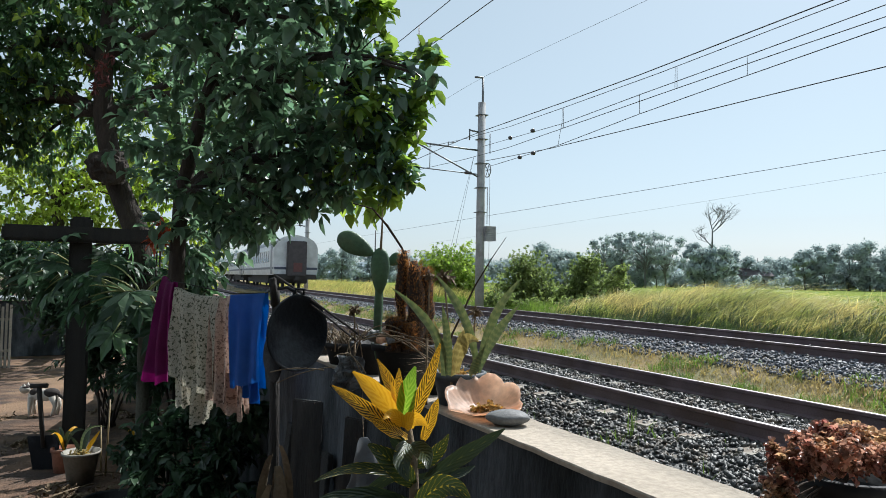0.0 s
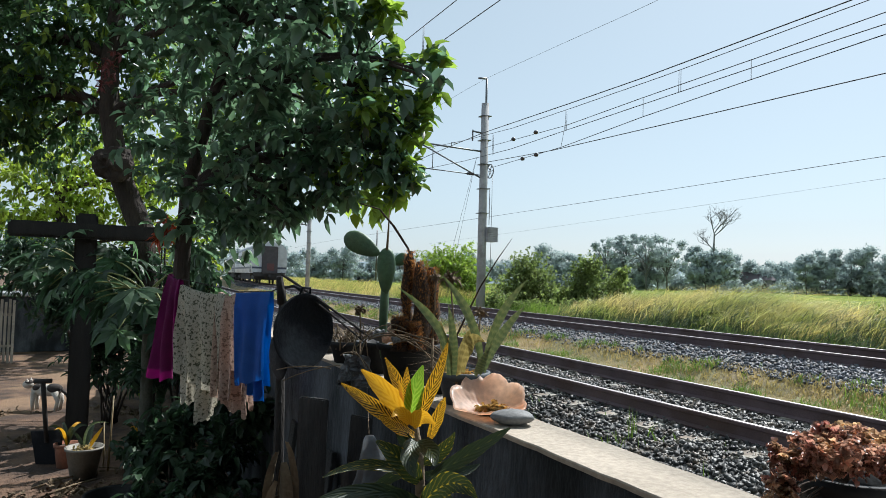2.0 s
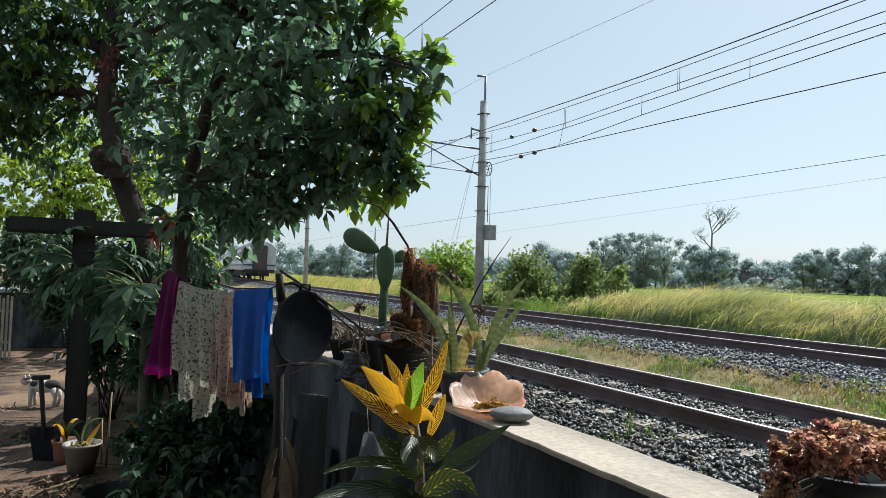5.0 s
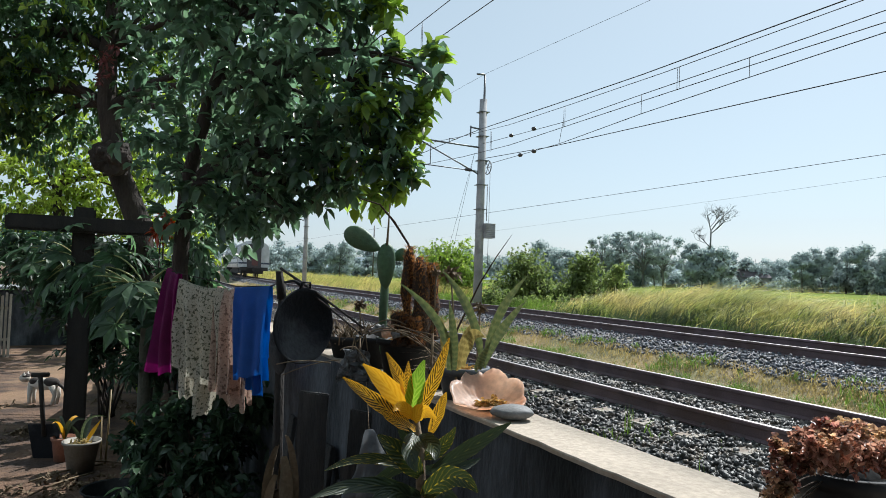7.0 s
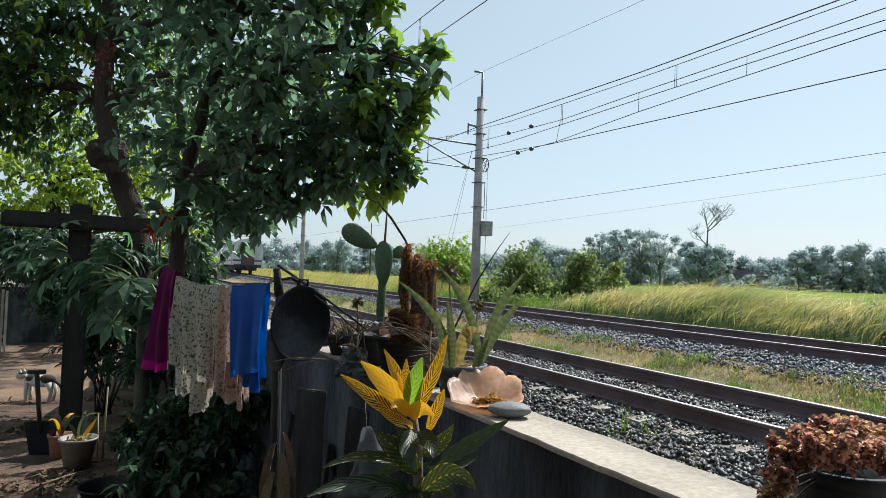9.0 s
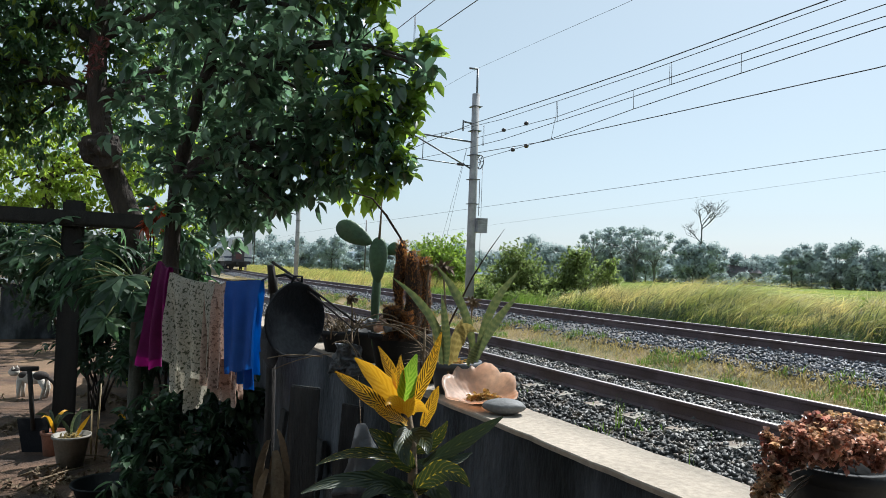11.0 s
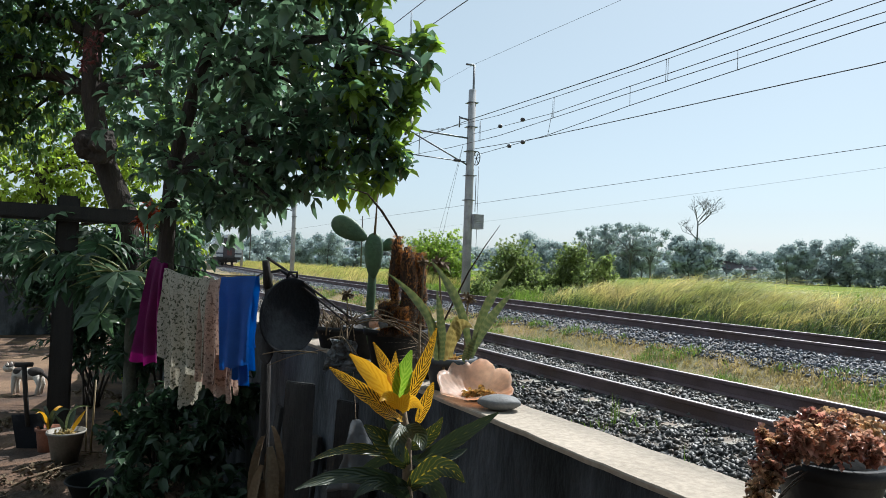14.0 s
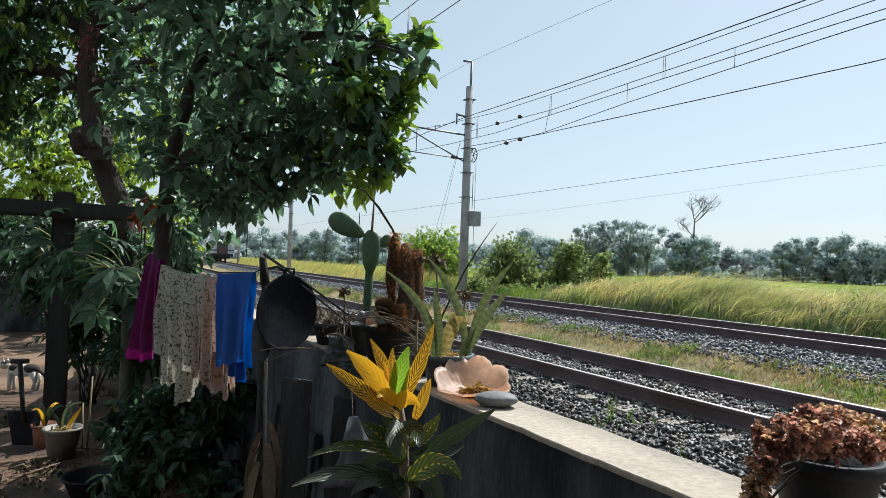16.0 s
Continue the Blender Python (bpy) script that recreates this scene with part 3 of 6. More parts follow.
for a, b in (((13.5, 24.0, 6.3), (14.43, 28.4, 0.0)), ((13.5, 24.0, 6.3), (14.6, 29.6, -0.2))):
    run_wire("guy_wire", [a, b], 0.006, "slanting guy wire of the mast")


# ---- trees ----
def build_tree(name, base, stem, clumps, n, leaf, leafmat, seed, label, trunk_r=0.09, young=0, down=0.35, shell=0.55, young_from=-9.0):
    """Trunk, limbs to the clumps and a crown of single leaves."""
    random.seed(seed)
    root = empty(name, base, label, "tree")
    b = Vector(base)
    pts = [Vector(p) - b for p in stem]
    part("trunk", tube([Vector((0, 0, -0.05))] + pts, [trunk_r * 1.3] + [trunk_r * (1 - 0.5 * i / len(pts)) for i in range(len(pts))], 10, 0.06), BARK, root)
    limbs = []
    for c in clumps:
        e = Vector(c[:3]) - b
        s = min(pts[len(pts) // 2:], key=lambda p: (p - e).length + max(0, p.z - e.z))
        limbs.append(tube(bend(s, e, 0.12 * (e - s).length, 6), [trunk_r * 0.3 * (1 - 0.85 * i / 6) + 0.005 for i in range(7)], 6, 0.05))
    part("branch_frame", join(limbs), BARK, root)
    cl = [(c[0] - b.x, c[1] - b.y, c[2] - b.z, *c[3:]) for c in clumps]
    part("crown", leaf_cloud("crown", cl, n, *leaf, seed, down, shell), leafmat, root)
    # young: number of leaves whose colour is brightened as if sunlit
    if young:
        part("young_leaves", leaf_cloud("young", [q for q, c in zip(cl, clumps) if math.degrees(math.atan2(c[0], c[1])) > young_from] or cl, young, *leaf, seed + 50, down, 0.8), LEAF_YG, root, "young leaves with sunlight put into their colour")
    return root


# Clumps above z 3.4 are added over the view to shade the yard.
fruit = build_tree("fruit_tree", (1.587, 14.358, -0.430), [(0.506, 4.708, 0.633), (0.455, 4.708, 1.226), (0.469, 4.678, 1.784), (0.563, 4.495, 2.320), (0.684, 4.301, 2.797)], [
    (1.06, 3.55, 2.571, 0.36), (1.22, 3.38, 2.238, 0.25), (1.178, 3.510, 2.694, 0.2), (1.417, 3.162, 2.351, 0.08), (1.297, 3.362, 2.419, 0.12), (1.422, 3.295, 1.818, 0.09), (1.456, 3.089, 2.294, 0.06), (1.366, 3.309, 2.151, 0.14), (1.040, 3.696, 2.217, 0.5), (1.201, 3.510, 2.027, 0.3), (1.309, 3.348, 1.921, 0.17), (0.930, 3.989, 1.924, 0.42), (1.115, 3.674, 1.835, 0.22), (1.246, 3.384, 1.812, 0.12), (1.358, 3.319, 2.014, 0.1), (0.830, 3.939, 1.657, 0.17), (0.992, 3.742, 1.702, 0.17), (1.144, 3.550, 1.760, 0.15), (1.260, 3.378, 1.797, 0.1),
    (0.697, 4.306, 2.514, 0.55), (0.615, 4.487, 1.887, 0.5), (0.832, 4.004, 2.731, 0.6), (0.432, 4.765, 2.820, 0.5), (0.752, 4.204, 1.621, 0.28), (0.547, 4.649, 1.526, 0.3), (0.332, 4.953, 2.229, 0.4), (0.932, 3.935, 3.174, 0.5), (1.090, 3.638, 2.989, 0.3), (0.588, 4.320, 3.503, 0.7), (0.252, 4.681, 4.303, 0.9), (-0.253, 5.387, 4.276, 0.8), (1.086, 3.748, 1.863, 0.22), (0.897, 3.798, 1.608, 0.14), (1.212, 3.604, 1.760, 0.16), (0.754, 4.032, 1.565, 0.13), (0.991, 3.981, 2.055, 0.3), (1.052, 3.654, 1.624, 0.1)],
    9400, (0.094, 0.05), FRUITLEAF, 11, "leafy fruit tree with broad dark green leaves", 0.06, 240, 0.15, 0.55, 18.0)
root_at = fruit.matrix_basis.translation
fringe = [(1.267, 3.373, 2.743, 0.08), (1.332, 3.348, 2.670, 0.06), (1.329, 3.349, 2.570, 0.06), (1.390, 3.325, 2.455, 0.07), (1.548, 3.254, 2.472, 0.06), (1.604, 3.227, 2.443, 0.045), (1.578, 3.240, 2.379, 0.06), (1.600, 3.229, 2.296, 0.04), (1.526, 3.265, 2.262, 0.07), (1.509, 3.273, 2.184, 0.07), (1.488, 3.282, 2.106, 0.07), (1.457, 3.296, 2.027, 0.07), (1.498, 3.278, 1.973, 0.045), (1.452, 3.298, 1.910, 0.06), (1.417, 3.313, 1.856, 0.06), (1.484, 3.284, 1.767, 0.045), (1.401, 3.320, 1.733, 0.06), (1.360, 3.337, 1.685, 0.06), (1.291, 3.364, 1.636, 0.05)]
fringe = [(x - root_at.x, y - root_at.y, z - root_at.z, r) for x, y, z, r in fringe]
part("outer_foliage", leaf_cloud("sprigs", fringe, 108, 0.095, 0.048, 91, 0.0, 0.2), FRUITLEAF, fruit)
# rim leaves carry the sunlit edge of the crown in their colour
part("young_foliage", leaf_cloud("sprigs", fringe, 330, 0.095, 0.048, 92, 0.0, 0.35), LEAF_YG, fruit, "young leaves at the crown's edge, coloured as sunlit")
part("twig_frame", join([tube(bend(Vector((1.15, 3.5, 2.3)) - root_at, c[:3], 0.05, 5), [0.007, 0.006, 0.005, 0.004, 0.003, 0.002], 5) for c in fringe]), BARK, fruit)
# Unseen canopy overhead, added to keep sky light off the yard.
over = [(-0.3, 3.9, 4.0, 0.8), (-1.1, 4.6, 4.2, 0.9), (0.1, 2.9, 3.7, 0.7), (-0.9, 3.0, 3.9, 0.8)]
part("upper_crown", leaf_cloud("crown", [(x - root_at.x, y - root_at.y, z - root_at.z, r) for x, y, z, r in over], 2600, 0.112, 0.052, 94, 0.15, 0.55), FRUITLEAF, fruit)
# Clumps with y under 7.1 are added to shade the yard ground.
build_tree("yard_tree", (0.792, 12.803, -0.430), [(0.432, 7.885, 0.705), (0.338, 7.891, 1.675), (0.099, 7.987, 2.274), (-0.030, 8.024, 2.938), (-0.047, 8.007, 3.546), (0.035, 7.927, 4.461)], [
    (-0.927, 8.891, 3.833, 0.9), (-0.599, 8.526, 3.214, 0.6), (0.176, 8.345, 3.488, 0.6), (-1.029, 9.201, 3.041, 0.55), (0.432, 8.188, 4.140, 0.9), (-0.437, 8.388, 4.532, 1.2), (-1.487, 9.187, 3.555, 1.2), (0.632, 8.580, 3.081, 0.8), (-1.889, 9.337, 4.824, 1.3), (0.207, 8.253, 5.287, 1.3), (-0.885, 8.683, 5.574, 1.5), (1.799, 6.416, 3.089, 0.65), (1.362, 6.648, 2.850, 0.7), (1.517, 6.755, 3.764, 0.8), (1.064, 7.039, 2.483, 0.6),
    (-0.909, 8.554, 3.750, 0.6), (-0.845, 8.762, 3.125, 0.55), (-0.043, 8.402, 4.004, 0.6), (-1.393, 8.894, 3.320, 0.8), (-0.748, 9.172, 2.731, 0.5), (-0.385, 9.194, 3.020, 0.45)],
    21000, (0.1, 0.046), LEAF, 12, "tall yard tree with a dark forked trunk", 0.14, 3600)
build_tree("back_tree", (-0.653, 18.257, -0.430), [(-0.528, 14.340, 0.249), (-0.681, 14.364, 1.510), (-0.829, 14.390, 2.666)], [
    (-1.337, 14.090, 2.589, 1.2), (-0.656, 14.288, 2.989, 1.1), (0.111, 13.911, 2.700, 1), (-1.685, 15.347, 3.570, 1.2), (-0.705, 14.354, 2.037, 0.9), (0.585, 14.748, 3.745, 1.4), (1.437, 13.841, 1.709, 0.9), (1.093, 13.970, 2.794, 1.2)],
    9500, (0.12, 0.06), BACKLEAF, 13, "light green tree behind the yard, brightened in colour as sunlit", 0.13)


def build_bush(name, clumps, n, leaf, leafmat, seed, label, down=0.1):
    c0 = clumps[0]
    base = Vector((c0[0], c0[1], float(ground_z(min(c0[0], 14)))))
    root = empty(name, base, label, "bush")
    random.seed(seed)
    part("stem_frame", join([tube(bend((random.uniform(-0.1, 0.1), random.uniform(-0.1, 0.1), 0), Vector(c[:3]) - base, 0.1, 4), [0.014, 0.013, 0.011, 0.008, 0.005], 5) for c in clumps]), BARK, root)
    part("foliage", leaf_cloud("foliage", [(c[0] - base.x, c[1] - base.y, c[2] - base.z, *c[3:]) for c in clumps], n, *leaf, seed, down, 0.3), leafmat, root)
    return root


nest_at = Vector((-0.050, 7.682, 3.322))
tagged(part("red_blossom", leaf_cloud("blossom", [(0, 0, 0, 0.14), (0.08, 0, 0.2, 0.09), (-0.05, 0, -0.15, 0.09)], 130, 0.07, 0.02, 44, 0.2, 0.3), mat("dull_red_blossom", (0.2, 0.05, 0.05), (0.13, 0.035, 0.035), 0.7, island=0.3)), "dull red dried blossom clinging to the trunk", "blossom").matrix_basis = Matrix.Translation(nest_at)
tree_knot = Vector((0.059, 7.779, 2.363))
bm = bmesh.new()
bmesh.ops.create_icosphere(bm, subdivisions=4, radius=1)
for v in bm.verts:
    v.co = Vector((v.co.x * 0.2, v.co.y * 0.17, v.co.z * 0.17)) * (1 + 0.35 * noise.fractal(v.co * 1.6, 0.9, 2.0, 4))
tagged(part("termite_nest", bm, BARK), "brown lumpy termite nest on the tree trunk", "nest").matrix_basis = Matrix.Translation(tree_knot)
# shrubs behind the cross-shaped post, in the shade of the trees; SHADELEAF holds that shade
build_bush("garden_shrub", [(0.133, 8.262, 0.678, 0.4), (-0.333, 8.714, 0.902, 0.45), (0.266, 7.946, 1.246, 0.35), (-0.592, 9.056, 1.212, 0.4), (-0.016, 8.129, 0.324, 0.35), (0.429, 7.436, 0.737, 0.3), (0.387, 7.251, 0.305, 0.3), (-0.918, 10.114, 1.343, 0.45), (-0.443, 9.424, 1.355, 0.4)], 7500, (0.1, 0.04), SHADELEAF, 21, "dense garden shrub with shade-darkened leaves")
build_bush("garden_hedge", [(-2.758, 18.203, 1.995, 1.3), (-1.725, 17.694, 1.653, 1.2), (-0.799, 17.244, 1.180, 1), (0.109, 16.786, 1.087, 1), (-1.169, 16.907, 0.311, 0.7), (-0.285, 16.467, 0.099, 0.7), (-2.462, 18.117, 0.485, 1), (1.011, 16.327, 1.120, 1), (1.783, 15.918, 1.529, 0.9)], 4000, (0.19, 0.08), LEAF, 23, "dark hedge at the far end of the yard")
# leaf colour darkened for shade; low clumps fill the dark under the washing
build_bush("garden_shrub", [(0.601, 5.547, 0.870, 0.3), (0.461, 5.633, 0.514, 0.3), (0.720, 5.247, 1.249, 0.14), (0.585, 5.541, 1.221, 0.24), (0.690, 5.076, 0.338, 0.28), (0.464, 4.975, 0.136, 0.25), (0.761, 4.487, 0.149, 0.25), (0.310, 5.285, -0.041, 0.22), (0.860, 4.314, 0.392, 0.2), (0.594, 4.466, -0.008, 0.22), (0.3, 4.6, -0.2, 0.22), (0.75, 4.1, -0.15, 0.22)], 4200, (0.09, 0.04), SHADELEAF, 22, "shrub with shade-darkened leaves behind the washing line")


def palmate(length, seed):
    """A seven-lobed papaya leaf, each lobe folded along its rib, hanging from the stalk at the origin; it points along +x."""
    rnd = random.Random(seed)
    v, f = [], []
    for i in range(7):
        a = radians(-126 + 42 * i) + rnd.uniform(-0.08, 0.08)
        ln = length * (1 - 0.4 * abs(i - 3) / 3) * rnd.uniform(0.9, 1.1)
        d, side = Vector((math.cos(a), math.sin(a), 0)), Vector((-math.sin(a), math.cos(a), 0))
        k = len(v)
        for t, w, z in ((0, 0.03, 0), (0.35, 0.13, -0.03), (0.55, 0.2, -0.08), (0.72, 0.12, -0.14), (1, 0.01, -0.3)):
            c = d * ln * t + Vector((0, 0, z * ln))
            v += [c - side * ln * w + Vector((0, 0, 0.05 * ln)), c, c + side * ln * w + Vector((0, 0, 0.05 * ln))]
        for j in range(4):
            for m in (0, 1):
                f.append((k + j * 3 + m, k + j * 3 + m + 1, k + j * 3 + m + 4, k + j * 3 + m + 3))
    return raw("leaf", v, f)


def build_papaya(base, top, leaves, seed, reach):
    """A slim ringed trunk with long stalks that carry large lobed leaves."""
    rnd = random.Random(seed)
    root = empty("papaya_tree", base, "slim young papaya tree with large lobed leaves", "tree", "papaya trees")
    t = Vector(top) - Vector(base)
    pts = [t * (i / 10) for i in range(11)]
    part("trunk", tube(pts, [0.055 - 0.0025 * i + 0.003 * (i % 2) for i in range(11)], 12, 0.05), mat("papaya_bark", (0.11, 0.11, 0.085), (0.065, 0.065, 0.05), 0.9, scale=9, fine=60, bump=0.5), root, "pale ringed trunk")
    for i in range(leaves):
        a = i * 2.4 + rnd.uniform(-0.3, 0.3)
        rise = rnd.uniform(-0.5, 0.75)
        d = Vector((math.cos(a), math.sin(a), rise)).normalized()
        s = t + Vector((0, 0, -0.16 * rnd.random()))
        e = s + d * reach * rnd.uniform(0.7, 1.15)
        stalk = part("leaf_stalk", tube(bend(s, e, 0.05, 5), [0.008, 0.007, 0.006, 0.006, 0.005, 0.004], 6), STALK, root)
        # most leaves take the shade-darkened colour, every tenth the plain one
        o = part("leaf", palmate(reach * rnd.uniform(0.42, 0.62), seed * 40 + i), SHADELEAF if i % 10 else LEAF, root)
        o.matrix_basis = Matrix.Translation(e) @ pose(0, 0, 0, rnd.uniform(-25, 25), rnd.uniform(10, 60), math.degrees(a))


STALK = mat("pale_leaf_stalk", (0.3, 0.32, 0.12), (0.22, 0.25, 0.09), 0.6, scale=8)
build_papaya((0.33, 5.39, -0.43), (0.30, 5.39, 1.12), 30, 3, 0.42)
build_papaya((-0.175, 7.35, -0.43), (-0.17, 7.3, 1.3), 28, 8, 0.48)

# along the far side of the line
for cl, n, leaf, seed, m, label in (
        ([(16.931, 25.081, 1.076, 1.4), (16.280, 25.436, 0.494, 1), (17.634, 24.747, 0.544, 1), (17.608, 23.651, 0.221, 0.6), (14.574, 24.066, 0.286, 0.7), (16.788, 25.126, 1.729, 0.9), (14.674, 22.901, 0.115, 0.7), (15.304, 22.022, 0.058, 0.7), (15.802, 21.211, 0.000, 0.6)], 15500, (0.125, 0.07), 31, SHRUB, "rounded green bush beside the mast"),
        ([(18.538, 23.131, 1.358, 0.9), (18.463, 23.200, 0.620, 1), (17.930, 23.482, 0.356, 0.7), (18.564, 22.025, 0.670, 0.8), (17.030, 19.420, 1.067, 0.7), (18.731, 23.010, 1.904, 0.7), (16.361, 20.363, 0.056, 0.7), (16.116, 18.796, 0.255, 0.6), (16.506, 18.542, 1.587, 0.35), (16.100, 21.063, -0.099, 0.6)], 14500, (0.125, 0.07), 32, SHRUB, "straggly green bush on the field edge"),
        ([(19.560, 37.189, 1.664, 2), (18.605, 37.668, 1.806, 1.5), (20.233, 36.884, 0.802, 1.6), (18.987, 37.534, 0.401, 1.4)], 11000, (0.2, 0.11), 33, LEAF_YG, "round light green tree beyond the track"),
        ([(15.608, 8.937, 0.647, 0.35), (15.456, 9.030, 0.261, 0.3)], 500, (0.12, 0.05), 34, GRASS, "leafy weed at the field edge")):
    build_bush("trackside_bush", cl, n, leaf, m, seed, label)


# far bark is greyed so its colour carries the haze
FARBARK = mat("haze_greyed_bark", (0.17, 0.175, 0.17), (0.12, 0.125, 0.12), 0.95, scale=2, fine=10, bump=0.2)


def far_tree(x, y, h, w, seed, n=9000, crown0=0.2, label="tree on the far edge of the fields, haze put into its colour", leaf=0.3, airy=False):
    random.seed(seed)
    root = empty("far_tree", (x, y, -0.3), label, "tree", "far tree line")
    lean = random.uniform(-0.05, 0.05) * h
    part("trunk", tube([(0, 0, 0), (lean, 0, h * 0.4), (lean * 1.5, 0, h * 0.8)], [0.016 * h + 0.05, 0.012 * h, 0.005 * h], 6), FARBARK, root)
    cl = []
    for i in range(46 if airy else 26):
        z = random.uniform(crown0, 0.93)
        wide = (1 - ((z - 0.5) / 0.52) ** 2 if z > 0.5 else 0.75 + 0.25 * (z - crown0) / max(0.05, 0.5 - crown0)) ** 0.5
        a, r = random.uniform(0, 6.28), math.sqrt(random.random()) * 0.46 * w * wide
        cl.append((r * math.cos(a), r * math.sin(a), h * z, w * (random.uniform(0.05, 0.1) if airy else random.uniform(0.1, 0.19)), 0.8))
    part("branch_frame", join([tube(bend((lean * 0.6, 0, h * random.uniform(0.2, 0.5)), c[:3], 0.03 * h, 4), [0.006 * h, 0.005 * h, 0.004 * h, 0.003 * h, 0.02], 4) for c in cl]), FARBARK, root)
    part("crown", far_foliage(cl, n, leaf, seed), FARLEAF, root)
    return root


def view_dir(px):
    """Bearing helper: the unit direction at that many degrees right of the line of the railway."""
    return Vector((math.sin(radians(px)), math.cos(radians(px)), 0))


def far_foliage(clumps, n, size, seed, floor=-0.35):
    """Fine far foliage: small leaf sprays filling the clumps, shaded as rounded masses, in one mesh."""
    rng = np.random.default_rng(seed)
    c = np.array(clumps)
    pick = rng.choice(len(c), n, p=c[:, 3] ** 2 / (c[:, 3] ** 2).sum())
    rad = c[pick, 3] * (0.25 + 0.85 * rng.random(n)) * (1 + 0.18 * rng.normal(size=n))
    out = unit(rng.normal(size=(n, 3)))
    p = c[pick, :3] + out * rad[:, None] * np.array([1, 1, 0.8])
    a = unit(rng.normal(size=(n, 3)))
    b = unit(np.cross(a, rng.normal(size=(n, 3))))
    s = (size * (0.5 + rng.random(n)))[:, None]
    mid = (c[:, :3] * c[:, 3:4]).sum(0) / c[:, 3].sum() if len(c) < 60 else c[pick, :3]
    nor = unit(out * 0.6 + 0.6 * unit(p - mid) + rng.normal(size=(n, 3)) * 0.25)
    b *= np.where((np.cross(b, a) * nor).sum(1) < 0, -1.0, 1.0)[:, None]
    v = np.stack([p - a * s, p + b * s * 0.5 - a * s * 0.1, p + a * s, p - b * s * 0.5 + a * s * 0.1], 1).reshape(-1, 3)
    v[:, 2] = np.maximum(v[:, 2], floor)
    me = fast("far_foliage", v, np.arange(n * 4).reshape(n, 4))
    me.normals_split_custom_set_from_vertices(np.repeat(nor, 4, 0).tolist())
    return me


# the tree line: bearing (degrees from the line), distance, height, width
random.seed(77)
woods = []
for k in range(700):
    brg = random.uniform(4, 76)
    d = view_dir(brg) * random.uniform(195, 235)
    tall = 7.8 + 2.2 * noise.noise(Vector((brg * 0.5, 0, 4))) + 1.2 * noise.noise(Vector((brg * 1.4, 0, 9)))
    woods.append((d.x, d.y, max(0.8, tall * random.random() ** 0.8 - 0.6), random.uniform(1.2, 2.4), 0.8))
for k in range(420):
    d = view_dir(random.uniform(4, 76)) * random.uniform(186, 200)
    woods.append((d.x, d.y, random.uniform(0.2, 2.6), random.uniform(0.9, 1.7), 0.8))
tagged(part("far_woods", far_foliage(woods, 125000, 0.42, 3), FARLEAF), "band of far undergrowth behind the fields, haze put into its colour", "woods", kind="stuff")
for k, (brg, dist, h, w) in enumerate((
        (35.6, 190, 11.3, 12.5), (38.0, 185, 9.4, 8.5), (33.4, 200, 9, 9), (47.6, 190, 12.0, 8), (48.9, 185, 11.6, 10), (50.3, 200, 10, 9), (51.9, 203, 10.6, 10.5),
        (53.4, 218, 8.8, 9), (55.2, 185, 9.8, 7.5), (56.5, 190, 11.3, 9), (58.0, 195, 10.6, 10.5), (59.3, 190, 11.9, 11), (60.8, 190, 10.8, 11), (63.0, 190, 11.5, 12), (66.0, 190, 11, 12), (70.0, 190, 11, 13),
        (48.1, 146, 8.6, 7.5), (49.4, 147, 8.2, 7), (29.8, 205, 8.5, 9), (26.0, 210, 8, 9), (23.0, 200, 8.5, 10), (20.6, 195, 9, 10), (18.2, 185, 9.4, 9), (15.8, 190, 9.0, 10), (13.2, 200, 7.5, 8), (10.6, 205, 7, 8), (7.5, 210, 7, 9))):
    d = view_dir(brg) * dist
    far_tree(d.x, d.y, h, w, 100 + k, 3900 if h < 10.5 else 5200, 0.12, leaf=0.34)
for brg, dist, h, w in ((40.5, 170, 13.2, 10.5), (42.0, 172, 14.2, 10), (43.6, 165, 13.5, 11), (45.2, 168, 13.8, 11)):
    d = view_dir(brg) * dist
    far_tree(d.x, d.y, h, w, int(brg * 10), 3000, 0.42, "tall airy tree rising over the far tree line", 0.27, True)
    far_tree(d.x + 6, d.y + 9, h * 0.66, w * 0.95, int(brg * 10) + 1, 3400, 0.1, leaf=0.34)


def bare_tree():
    random.seed(5)
    d = view_dir(48.7) * 150
    root = empty("bare_tree", (d.x, d.y, -0.3), "leafless grey tree rising from the far tree line", "tree")
    tubes = []

    def grow(p, v, ln, r, depth):
        q = p + v * ln
        tubes.append(tube([p, (p + q) / 2 + Vector((random.uniform(-1, 1), random.uniform(-1, 1), 0)) * ln * 0.06, q], [r, r * 0.85, r * 0.7], 5))
        if depth:
            for k in range(4 if depth > 3 else 3):
                w = (v * 0.75 + Vector((random.uniform(-1, 1), random.uniform(-1, 1), random.uniform(0, 0.5)))).normalized()
                grow(p.lerp(q, random.uniform(0.25, 1)), w, ln * random.uniform(0.5, 0.8), r * 0.55, depth - 1)

    grow(Vector((0, 0, 0)), Vector((0, 0, 1)), 7.5, 0.24, 0)
    grow(Vector((0, 0, 7.4)), Vector((0.02, 0, 1)).normalized(), 5.2, 0.2, 5)
    part("branch_frame", join(tubes), FARBARK, root)


bare_tree()


